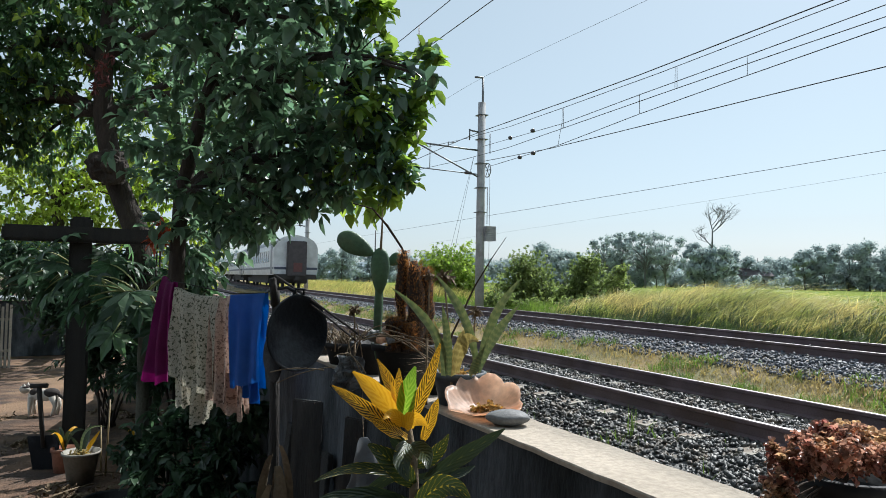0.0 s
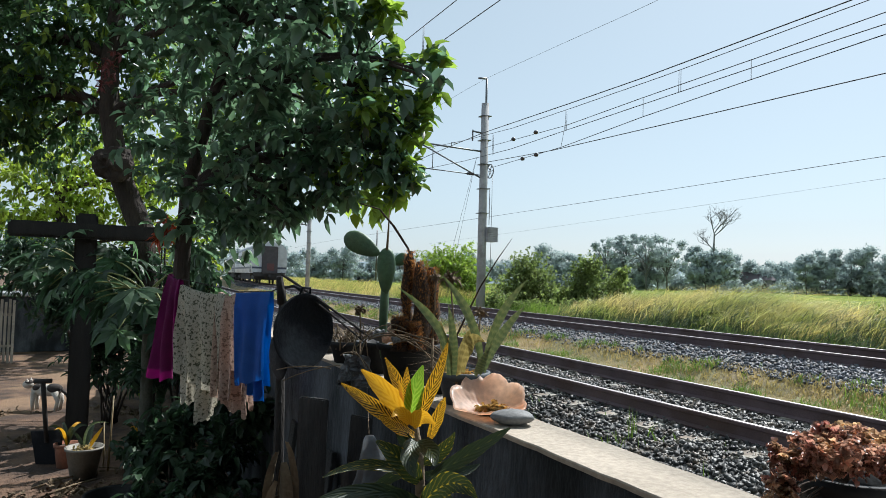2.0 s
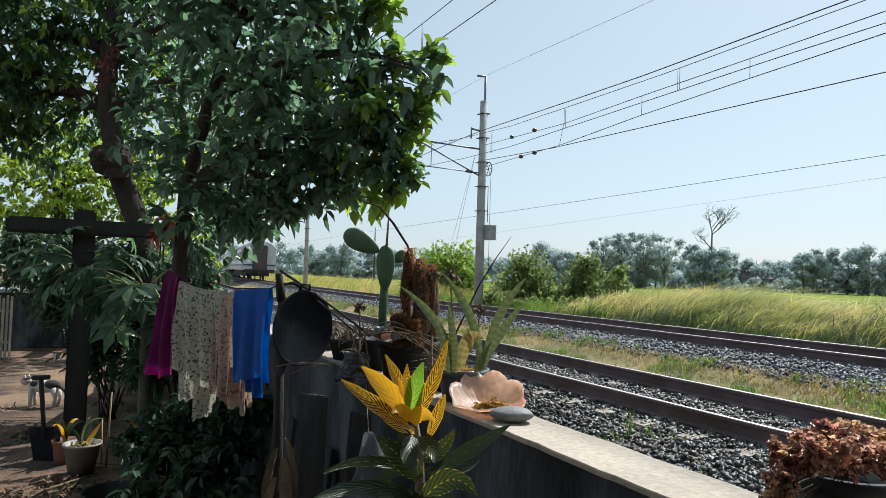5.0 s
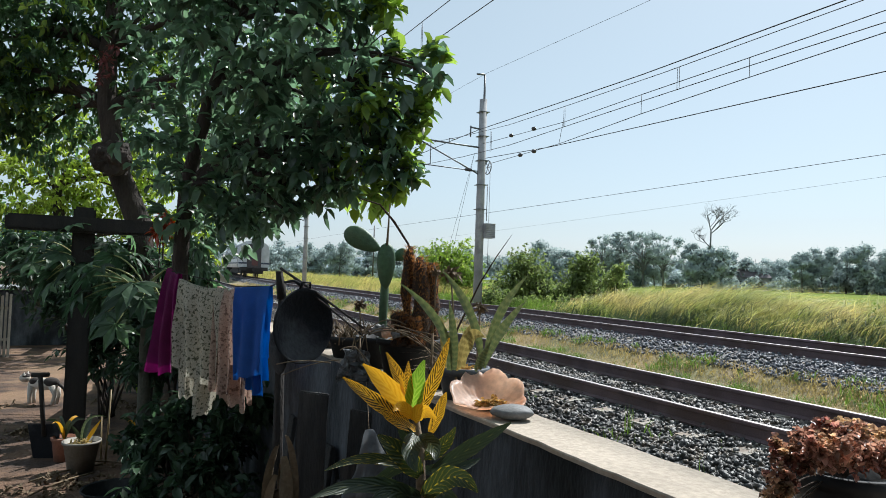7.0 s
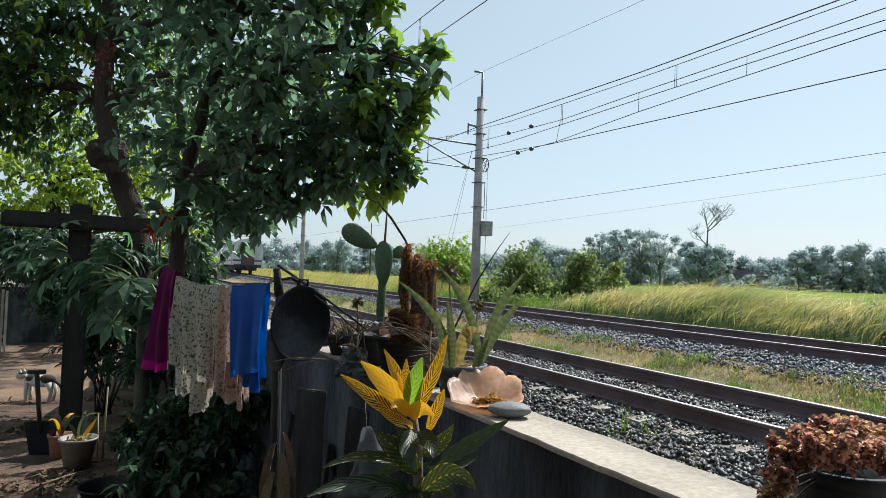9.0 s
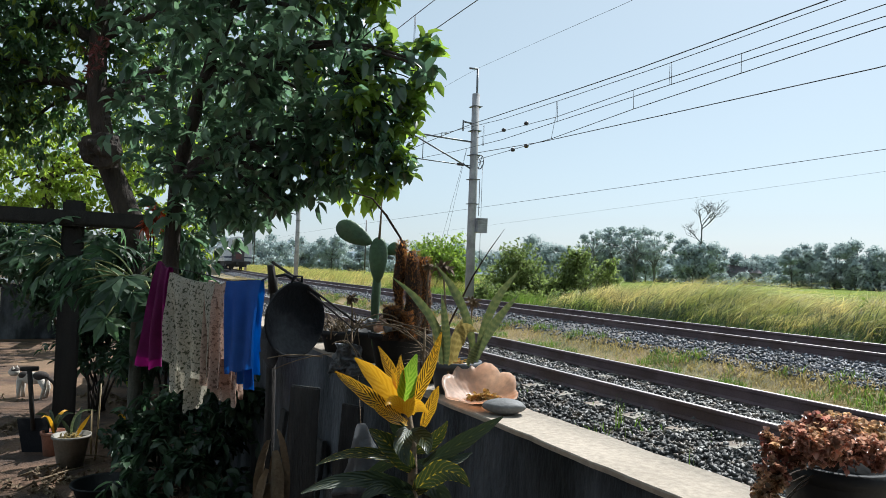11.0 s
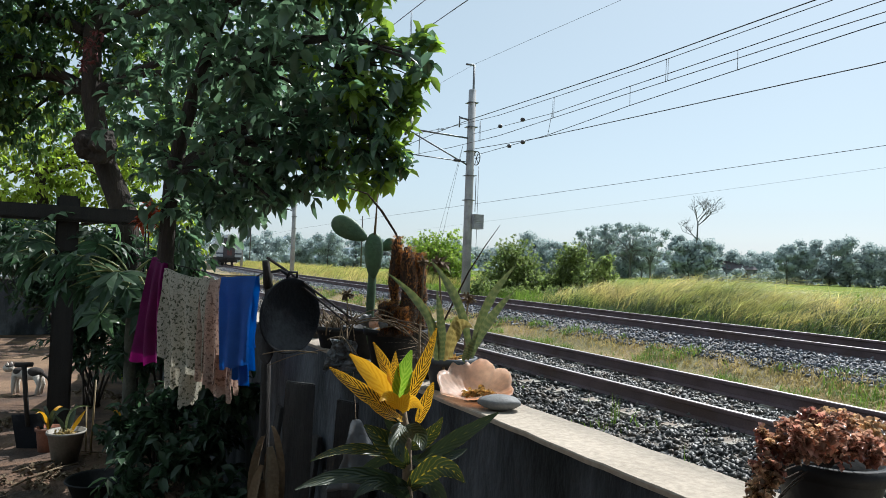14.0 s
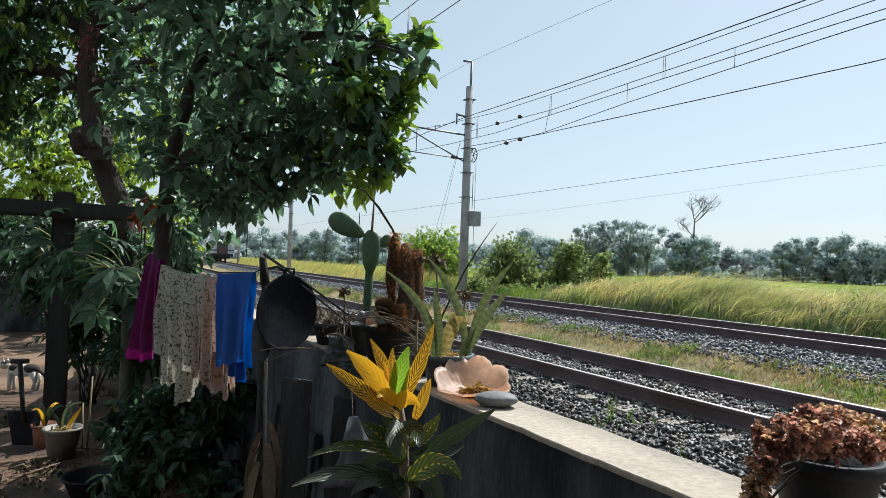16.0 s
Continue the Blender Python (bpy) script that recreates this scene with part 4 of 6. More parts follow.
def far_house(brg, dist, w, h):
    d = view_dir(brg) * dist
    root = empty("farm_house", Matrix.Translation((d.x, d.y, -0.3)) @ pose(0, 0, 0, 0, 0, -brg), "small distant farm house among the trees", "house")
    part("wall", boxm((w, 5, h)  , (0, 0, h / 2), 0.03), MAST, root)
    bm = bmesh.new()
    v = [bm.verts.new(p) for p in ((-w * 0.6, -3.2, h), (w * 0.6, -3.2, h), (w * 0.6, 3.2, h), (-w * 0.6, 3.2, h), (-w * 0.4, 0, h + 2.2), (w * 0.4, 0, h + 2.2))]
    for q in ((0, 1, 5, 4), (1, 2, 5), (2, 3, 4, 5), (3, 0, 4), (3, 2, 1, 0)):
        bm.faces.new([v[i] for i in q])
    part("roof", bm, mat("dull_roof_tile", (0.2, 0.17, 0.18), (0.15, 0.13, 0.14), 0.9, scale=1), root)
    for x in (-w * 0.28, 0, w * 0.28):
        part("window", boxm((w * 0.12, 0.1, h * 0.4), (x, -2.53, h * 0.5), 0), INSUL, root)


far_house(51.6, 200, 9, 3.4)


def field_pole(p, h, r=0.07):
    o = part("utility_pole", tube([(0, 0, 0), (0, 0, h)], [r, r * 0.7], 8), INSUL)
    o.matrix_basis = Matrix.Translation(p)
    tagged(o, "thin dark utility pole beyond the railway", "pole", "utility poles")


field_pole((36.534, 95.196, -0.300), 8.6, 0.12)
field_pole((24.000, 114.162, 1.003), 7.5, 0.09)


# ---- glowing backdrop for the hazy distance ----
def build_backdrop():
    m = bpy.data.materials.new("haze_glow")
    m.use_nodes = True
    nt = m.node_tree
    nt.nodes.remove(nt.nodes["Principled BSDF"])
    # the band glows by itself in a haze colour instead of being lit
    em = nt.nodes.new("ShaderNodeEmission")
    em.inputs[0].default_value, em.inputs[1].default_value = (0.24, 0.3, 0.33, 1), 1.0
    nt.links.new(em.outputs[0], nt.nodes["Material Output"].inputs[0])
    v, f = [], []
    for i in range(900):
        a = radians(-30 + i * 0.14)
        top = 8.0 + 2.6 * noise.fractal(Vector((i * 0.03, 0, 7)), 0.8, 2.0, 6) + 1.3 * noise.noise(Vector((i * 0.4, 3, 1)))
        v += [(270 * math.sin(a), 270 * math.cos(a), -0.5), (270 * math.sin(a), 270 * math.cos(a), top)]
    f = [(2 * i, 2 * i + 2, 2 * i + 3, 2 * i + 1) for i in range(899)]
    tagged(part("backdrop", raw("backdrop", v, f), m), "glowing haze-coloured band standing for distant woods", "backdrop", kind="structure")


build_backdrop()


# ---- train ----
COACH = mat("coach_paint", (0.64, 0.66, 0.69), (0.58, 0.6, 0.63), 0.4, scale=0.6, fine=2.5, bump=0.02, c=(0.36, 0.38, 0.4), stain=0.2)
ROOF = mat("coach_roof", (0.34, 0.36, 0.38), (0.27, 0.29, 0.31), 0.6, scale=1, fine=12, bump=0.1)
DARK = mat("dark_rubber", (0.075, 0.066, 0.072), (0.055, 0.05, 0.055), 0.7, scale=4)
STRIPE = mat("coach_stripe", (0.06, 0.075, 0.12), (0.05, 0.06, 0.1), 0.4)
TINT = mat("window_glass", (0.03, 0.035, 0.045), (0.025, 0.03, 0.04), 0.08, bump=0)
UNDER = mat("underframe", (0.05, 0.048, 0.048), (0.035, 0.033, 0.032), 0.85, scale=3)
REDLAMP = mat("tail_plate", (0.13, 0.05, 0.05), (0.1, 0.04, 0.04), 0.6)


def build_coach():
    """A passenger coach 20 m long; its origin is on the rails under its middle, y forward."""
    root = empty("passenger_coach", (0, 0, 0), "silver-grey passenger coach of the departing train", "train coach", "train coaches")
    L = 20.0
    prof = [(-1.42, 0.95), (-1.49, 1.3), (-1.49, 2.7), (-1.42, 3.0)]
    roof = [(-1.42, 3.0), (-1.2, 3.3), (-0.8, 3.55), (0, 3.7), (0.8, 3.55), (1.2, 3.3), (1.42, 3.0)]
    full = prof + roof[1:-1] + [(-x, z) for x, z in reversed(prof)]

    def shell(ring, closed, y0=-L / 2, y1=L / 2):
        k = len(ring)
        v = [(x, y0, z) for x, z in ring] + [(x, y1, z) for x, z in ring]
        f = [(i, (i + 1) % k, k + (i + 1) % k, k + i) for i in range(k if closed else k - 1)]
        if closed:
            f += [tuple(reversed(range(k))), tuple(range(k, 2 * k))]
        return raw("shell", v, f)

    part("body", shell(full, True), COACH, root)
    part("roof", shell([(x * 1.005, z + 0.012) for x, z in roof], False), ROOF, root, "grey ribbed roof")
    for side in (-1, 1):
        part("stripe", boxm((0.02, L - 0.1, 0.16), (side * 1.495, 0, 1.42), 0), STRIPE, root, "dark blue stripe")
        for i in range(14):
            o = part("window", boxm((0.03, 0.72, 0.8), (side * 1.492, -L / 2 + 2.75 + i * 1.115, 2.25), 0.02), TINT, root)
        for y in (-L / 2 + 1.1, L / 2 - 1.1):
            part("door", boxm((0.03, 0.75, 1.9), (side * 1.492, y, 1.98), 0.02), ROOF, root, "grey entrance door")
    for y, sgn in ((-L / 2, -1), (L / 2, 1)):
        gangway = part("gangway", boxm((1.3, 0.5, 2.35), (0, y + sgn * 0.22, 2.1), 0.06), DARK, root, "dark rubber gangway bellows")
        if sgn < 0:
            part("tail_plate", boxm((0.6, 0.03, 0.6), (0.05, -L / 2 - 0.49, 1.5), 0.01), REDLAMP, gangway, "dull red tail plate on the end door")
        part("end_stripe", boxm((2.9, 0.02, 0.16), (0, y + sgn * 0.012, 1.42), 0), STRIPE, root)
        part("buffer_beam", boxm((2.7, 0.25, 0.35), (0, y + sgn * 0.08, 0.85), 0.02), UNDER, root)
        part("coupler", boxm((0.3, 0.7, 0.28), (0, y + sgn * 0.35, 0.75), 0.03), UNDER, root)
    part("underframe", boxm((2.2, 10.0, 0.6), (0, 0, 0.65), 0.03), UNDER, root)
    for y in (-7.0, 7.0):
        part("bogie", boxm((2.2, 3.0, 0.35), (0, y, 0.55), 0.05), UNDER, root)
        for dy in (-1.1, 1.1):
            for x in (-0.57, 0.57):
                w = part("wheel", lathe([(0.001, -0.06), (0.4, -0.06), (0.4, 0.06), (0.001, 0.06)], 20), UNDER, root)
                w.matrix_basis = pose(x, y + dy, 0.4, 0, 90, 0)
    return root


coach_a = build_coach()
coach_b = copy_thing(coach_a, Matrix())
coach_c = copy_thing(coach_a, Matrix())
coach_d = copy_thing(coach_a, Matrix())


def motions():
    """The train drives away along the far track."""
    tail = [(0, 45.3), (0.5, 51.3), (1, 55.3), (1.5, 57.2), (2, 58.3), (3, 60.0), (4, 61.7), (6.5, 66.6), (7, 67.5), (8, 69.3), (9, 70.6), (11.5, 76.4), (13, 79.6), (14, 82.1), (15, 85.3), (16, 88.4)]
    for k, coach in enumerate((coach_a, coach_b, coach_c, coach_d)):
        rows = []
        for t, s in tail:
            a, b = on_line(FAR, s + 21 * k + 3, FARZ + 0.015), on_line(FAR, s + 21 * k + 17, FARZ + 0.015)
            m = (a + b) / 2
            rows.append((t, pose(m.x, m.y, m.z, 0, 0, -math.degrees(math.atan2(b.x - a.x, b.y - a.y)))))
        walk(coach, rows)


# ---- things on and beside the wall ----
def uvmat(name, dark, light, bands=20.0, slant=12.0, edge=0.42, rough=0.4, translucent=0.3, bias=0.5):
    """Leaf with side veins: light veins and margin on a darker blade, by the leaf's own length and width."""
    m = bpy.data.materials.new(name)
    m.use_nodes = True
    nt = m.node_tree
    nodes, link = nt.nodes, nt.links.new
    uv = nodes.new("ShaderNodeUVMap")
    sep = nodes.new("ShaderNodeSeparateXYZ")
    link(uv.outputs[0], sep.inputs[0])

    def math_node(op, a, b=None):
        n = nodes.new("ShaderNodeMath")
        n.operation = op
        for i, q in enumerate((a, b)):
            if q is None:
                continue
            if isinstance(q, (int, float)):
                n.inputs[i].default_value = q
            else:
                link(q, n.inputs[i])
        return n.outputs[0]

    across = math_node("ABSOLUTE", math_node("SUBTRACT", sep.outputs[0], 0.5))
    tex = nodes.new("ShaderNodeTexNoise")
    tex.inputs["Scale"].default_value = 9
    link(uv.outputs[0], tex.inputs["Vector"])
    ph = math_node("SUBTRACT", math_node("MULTIPLY", sep.outputs[1], bands * 6.283), math_node("MULTIPLY", across, slant * 6.283))
    wave = math_node("SINE", math_node("ADD", ph, math_node("MULTIPLY", tex.outputs[0], 5)))
    amount = math_node("ADD", math_node("MULTIPLY", wave, 0.8), bias)
    amount = math_node("ADD", amount, math_node("MULTIPLY", math_node("GREATER_THAN", across, edge), 0.8))
    amount = math_node("ADD", amount, math_node("MULTIPLY", math_node("LESS_THAN", across, 0.035), 0.8))
    amount.node.use_clamp = True
    mix = nodes.new("ShaderNodeMix")
    mix.data_type = "RGBA"
    mix.inputs[6].default_value, mix.inputs[7].default_value = (*dark, 1), (*light, 1)
    link(amount, mix.inputs[0])
    bsdf = nodes["Principled BSDF"]
    link(mix.outputs[2], bsdf.inputs["Base Color"])
    bsdf.inputs["Roughness"].default_value = rough
    bp = nodes.new("ShaderNodeBump")
    bp.inputs["Strength"].default_value, bp.inputs["Distance"].default_value = 0.25, 0.003
    link(wave, bp.inputs["Height"]), link(bp.outputs[0], bsdf.inputs["Normal"])
    tr, ms = nodes.new("ShaderNodeBsdfTranslucent"), nodes.new("ShaderNodeMixShader")
    link(mix.outputs[2], tr.inputs[0])
    ms.inputs[0].default_value = translucent
    link(bsdf.outputs[0], ms.inputs[1]), link(tr.outputs[0], ms.inputs[2])
    link(ms.outputs[0], nodes["Material Output"].inputs[0])
    return m


CROTON_Y = uvmat("croton_yellow_veined", (0.06, 0.035, 0.008), (0.78, 0.42, 0.02), 13, 6, bias=0.35, translucent=0.4)
CROTON_P = uvmat("croton_plain_yellow", (0.72, 0.36, 0.012), (0.8, 0.44, 0.025), 7, 5, bias=0.6, translucent=0.45)
CROTON_G = uvmat("croton_green_yellow", (0.035, 0.055, 0.015), (0.42, 0.32, 0.03), 9, 5, edge=0.45, bias=-0.55, translucent=0.35)
CROTON_L = uvmat("croton_lime", (0.18, 0.36, 0.02), (0.3, 0.48, 0.05), 8, 5, bias=0.3, translucent=0.45)
CROTON_D = uvmat("croton_dark", (0.028, 0.045, 0.02), (0.1, 0.11, 0.03), 7, 5, edge=0.46, bias=-0.6, translucent=0.25)
SANS = uvmat("snake_plant", (0.12, 0.16, 0.06), (0.19, 0.22, 0.085), 13, 0.5, edge=0.43, bias=0.2, translucent=0.25)
SANS_DRY = uvmat("snake_plant_dry", (0.3, 0.24, 0.07), (0.45, 0.36, 0.12), 9, 0.5, bias=0.3, translucent=0.3)
PADS = mat("cactus_skin", (0.065, 0.135, 0.06), (0.05, 0.1, 0.05), 0.5, scale=14, fine=70, bump=0.2, c=(0.13, 0.15, 0.07), stain=0.2)
HAIR = mat("brown_cactus_fibre", (0.34, 0.165, 0.065), (0.2, 0.095, 0.042), 0.9, scale=10, fine=80, bump=0.4, island=0.45, translucent=0.5)
CORE = mat("dead_cactus_core", (0.06, 0.036, 0.022), (0.032, 0.02, 0.013), 0.95, scale=12, fine=90, bump=0.8)
DRYSTEM = mat("dry_stem", (0.2, 0.15, 0.09), (0.13, 0.09, 0.055), 0.9, scale=20, fine=90, bump=0.4)
POTBLACK = mat("black_plastic_pot", (0.014, 0.015, 0.016), (0.01, 0.011, 0.012), 0.65, scale=8, fine=60, bump=0.1, c=(0.06, 0.055, 0.05), stain=0.2, spec=0.25)
POTSOIL = mat("potting_soil", (0.07, 0.05, 0.035), (0.04, 0.03, 0.02), 0.95, scale=30, fine=120, bump=0.9)
PEBBLE = mat("grey_river_stone", (0.17, 0.172, 0.17), (0.125, 0.128, 0.128), 0.65, scale=9, fine=110, bump=0.15)
SHELL = mat("pink_shell", (0.7, 0.57, 0.48), (0.62, 0.47, 0.38), 0.35, scale=7, fine=50, bump=0.15, c=(0.68, 0.45, 0.3), translucent=0.6)
FLAKE = mat("dried_petals", (0.5, 0.33, 0.12), (0.38, 0.22, 0.07), 0.8, scale=20, bump=0.1, island=0.3, translucent=0.2)
SEDUM = mat("red_sedum", (0.47, 0.29, 0.21), (0.27, 0.12, 0.1), 0.25, scale=22, fine=60, bump=0.1, island=0.7, translucent=0.45, c=(0.5, 0.37, 0.2))
WOOD_DARK = mat("old_dark_wood", (0.035, 0.03, 0.026), (0.022, 0.02, 0.018), 0.9, scale=4, fine=70, bump=0.6, stretch=(4, 4, 0.6))
WOOD_GREY = mat("weathered_plank", (0.07, 0.068, 0.066), (0.03, 0.03, 0.031), 0.92, scale=5, fine=70, bump=0.7, stretch=(5, 5, 0.4), obj=0.35, c=(0.02, 0.02, 0.021), stain=0.35)
BAMBOO = mat("bamboo", (0.3, 0.22, 0.1), (0.22, 0.16, 0.08), 0.6, scale=6, fine=50, stretch=(4, 4, 0.6))
IRON = mat("sooty_iron", (0.011, 0.012, 0.015), (0.016, 0.018, 0.022), 0.7, 0.0, scale=7, fine=70, bump=0.3, c=(0.12, 0.125, 0.13), stain=0.18, spec=0.15)
BLUE = mat("blue_towel", (0.035, 0.12, 0.42), (0.028, 0.1, 0.36), 0.95, scale=14, fine=260, bump=0.5, translucent=0.2)
MAGENTA = mat("magenta_cloth", (0.17, 0.013, 0.095), (0.13, 0.01, 0.075), 0.9, scale=10, fine=200, bump=0.3, translucent=0.25)
PEACH = mat("peach_printed_cloth", (0.5, 0.36, 0.29), (0.44, 0.33, 0.27), 0.9, scale=130, fine=120, bump=0.25, c=(0.13, 0.08, 0.065), stain=0.42, translucent=0.25)
CREAM = mat("cream_printed_cloth", (0.48, 0.44, 0.36), (0.4, 0.38, 0.31), 0.9, scale=150, fine=130, bump=0.25, c=(0.06, 0.065, 0.04), stain=0.48, translucent=0.25)
BAG = mat("grey_plastic_bag", (0.17, 0.18, 0.19), (0.1, 0.105, 0.11), 0.3, scale=8, fine=30, bump=0.5, translucent=0.3)
POTWHITE = mat("dirty_white_bucket", (0.28, 0.26, 0.22), (0.19, 0.175, 0.15), 0.6, scale=6, fine=50, c=(0.1, 0.085, 0.065))
TERRA = mat("terracotta", (0.3, 0.13, 0.08), (0.2, 0.09, 0.06), 0.9, scale=8)
FUR = mat("white_cat_fur", (0.6, 0.56, 0.5), (0.5, 0.46, 0.4), 0.95, scale=9, fine=120, bump=0.5)
FURDARK = mat("dark_cat_fur", (0.05, 0.042, 0.038), (0.035, 0.03, 0.027), 0.95, scale=9, fine=120, bump=0.5)
FENCE = mat("pale_fence_paint", (0.4, 0.35, 0.28), (0.27, 0.235, 0.19), 0.85, scale=5, obj=0.25)
REDLEAF = mat("red_leaf", (0.34, 0.07, 0.03), (0.26, 0.05, 0.025), 0.5, island=0.3, translucent=0.4)

FACE = Vector((-0.45, -0.86, 0.25)).normalized()


def strap(points, width, seed=0, face=FACE, cup=0.22, shape="leaf", segs=14, twist=0.0, origin=(0, 0, 0)):
    """A leaf blade along a bent line, cupped across, with its own length and width as map."""
    rnd = random.Random(seed)
    o = Vector(origin)
    p = [Vector(q) - o for q in points]
    if len(p) == 2:
        p = [p[0], p[0].lerp(p[1], 0.5), p[1]]
    face = (face + Vector((rnd.uniform(-1, 1), rnd.uniform(-1, 1), rnd.uniform(-1, 1))) * 0.25).normalized()
    ctrl = p[1] * 2 - (p[0] + p[2]) / 2
    rows, v, f, uvs = [], [], [], []
    across = 6
    for i in range(segs + 1):
        t = i / segs
        c = p[0] * (1 - t) ** 2 + ctrl * 2 * t * (1 - t) + p[2] * t * t
        d = ((ctrl - p[0]) * (1 - t) + (p[2] - ctrl) * t).normalized()
        s = d.cross(face).normalized()
        n = s.cross(d)
        if twist:
            q = Matrix.Rotation(twist * t, 3, d)
            s, n = q @ s, q @ n
        if shape == "leaf":
            w = width * max(0.05, math.sin(math.pi * min(1, 0.06 + 0.94 * t) ** 0.8)) ** 0.75
        else:
            w = width * min(1, 0.55 + 1.2 * t) * (1 - max(0, (t - 0.55) / 0.45) ** 1.8) + 0.001
        wav = 1 + 0.06 * math.sin(t * 17 + seed)
        for k in range(across + 1):
            u = k / across
            x = (u - 0.5) * w * wav
            v.append(c + s * x + n * (abs(u - 0.5) * 2) ** 1.6 * w * cup * 0.5 + n * 0.012 * w * math.sin(t * 30 + u * 9))
            uvs.append((u, t))
    k = across + 1
    for i in range(segs):
        for j in range(across):
            f.append((i * k + j, i * k + j + 1, (i + 1) * k + j + 1, (i + 1) * k + j))
    me = raw("leaf", v, f, True)
    lay = me.uv_layers.new(name="UVMap")
    for lp in me.loops:
        lay.data[lp.index].uv = uvs[lp.vertex_index]
    return me


def pot_meshes(r, h, rim=0.012):
    return lathe([(0.001, 0), (r * 0.74, 0), (r * 0.94, h - rim * 2.2), (r * 0.95, h - rim * 2), (r + 0.004, h - rim * 2), (r + 0.006, h), (r - 0.006, h), (r * 0.88, h - 0.03), (0.001, h - 0.03)], 32)


def build_croton():
    base = Vector((0.718, 1.484, 0.543))
    base.z = -0.43
    root = empty("croton_plant", base, "croton with yellow and green veined leaves beside the wall", "plant")
    part("pot", pot_meshes(0.15, 0.26), POTBLACK, root, "black plastic pot")
    o = base
    part("stem", tube([Vector((0, 0, 0.2)), Vector((0.709, 1.462, 0.647)) - o, Vector((0.698, 1.459, 0.835)) - o, Vector((0.675, 1.465, 0.970)) - o], [0.016, 0.013, 0.011, 0.007], 8, 0.08), DRYSTEM, root)
    leaves = (
        ((0.660, 1.453, 0.904), (0.568, 1.441, 0.969), (0.492, 1.444, 1.023), 0.0340, CROTON_Y), ((0.668, 1.471, 0.922), (0.615, 1.462, 0.987), (0.552, 1.480, 1.046), 0.0515, CROTON_P),
        ((0.677, 1.488, 0.941), (0.655, 1.497, 1.003), (0.626, 1.520, 1.067), 0.0311, CROTON_Y), ((0.664, 1.449, 0.957), (0.644, 1.423, 1.011), (0.642, 1.422, 1.057), 0.0222, CROTON_Y),
        ((0.669, 1.447, 0.944), (0.661, 1.415, 1.003), (0.675, 1.406, 1.061), 0.042, CROTON_L), ((0.678, 1.443, 0.927), (0.703, 1.404, 1.018), (0.728, 1.387, 1.114), 0.0311, CROTON_Y),
        ((0.699, 1.489, 0.923), (0.725, 1.496, 0.976), (0.745, 1.495, 1.014), 0.0234, CROTON_P), ((0.700, 1.411, 0.893), (0.707, 1.383, 0.950), (0.714, 1.366, 0.993), 0.0266, CROTON_Y),
        ((0.655, 1.410, 0.922), (0.655, 1.364, 0.953), (0.674, 1.333, 0.941), 0.0351, CROTON_P), ((0.654, 1.422, 0.926), (0.614, 1.385, 0.962), (0.584, 1.366, 0.957), 0.0296, CROTON_P),
        ((0.683, 1.424, 0.791), (0.614, 1.389, 0.858), (0.556, 1.383, 0.904), 0.05, CROTON_G), ((0.689, 1.443, 0.790), (0.561, 1.417, 0.843), (0.440, 1.388, 0.836), 0.026, CROTON_G),
        ((0.715, 1.430, 0.795), (0.785, 1.358, 0.866), (0.849, 1.300, 0.928), 0.036, CROTON_D), ((0.675, 1.385, 0.754), (0.701, 1.301, 0.820), (0.732, 1.242, 0.801), 0.05, CROTON_G),
        ((0.678, 1.406, 0.748), (0.537, 1.385, 0.797), (0.403, 1.364, 0.789), 0.036, CROTON_D), ((0.704, 1.457, 0.825), (0.743, 1.436, 0.851), (0.770, 1.420, 0.898), 0.036, CROTON_G),
        ((0.695, 1.460, 0.849), (0.653, 1.435, 0.882), (0.622, 1.438, 0.919), 0.034, CROTON_D), ((0.679, 1.434, 0.876), (0.678, 1.356, 0.876), (0.667, 1.317, 0.855), 0.04, CROTON_D),
        ((0.714, 1.476, 0.789), (0.796, 1.479, 0.780), (0.878, 1.482, 0.797), 0.034, CROTON_D), ((0.687, 1.425, 0.715), (0.601, 1.376, 0.778), (0.525, 1.348, 0.760), 0.04, CROTON_D),
        ((0.676, 1.445, 0.894), (0.610, 1.411, 0.925), (0.561, 1.389, 0.958), 0.0266, CROTON_Y), ((0.703, 1.460, 0.755), (0.721, 1.361, 0.756), (0.727, 1.315, 0.708), 0.045, CROTON_D),
        ((0.705, 1.479, 0.810), (0.655, 1.506, 0.787), (0.577, 1.525, 0.739), 0.03, CROTON_D), ((0.665, 1.448, 0.967), (0.645, 1.446, 0.988), (0.634, 1.450, 1.022), 0.0187, CROTON_P),
        ((0.660, 1.409, 0.890), (0.627, 1.359, 0.867), (0.628, 1.327, 0.832), 0.042, CROTON_D))
    for i, (a, b, c, w, m) in enumerate(leaves):
        part("leaf", strap((a, b, c), w, i, origin=base), m, root)


build_croton()


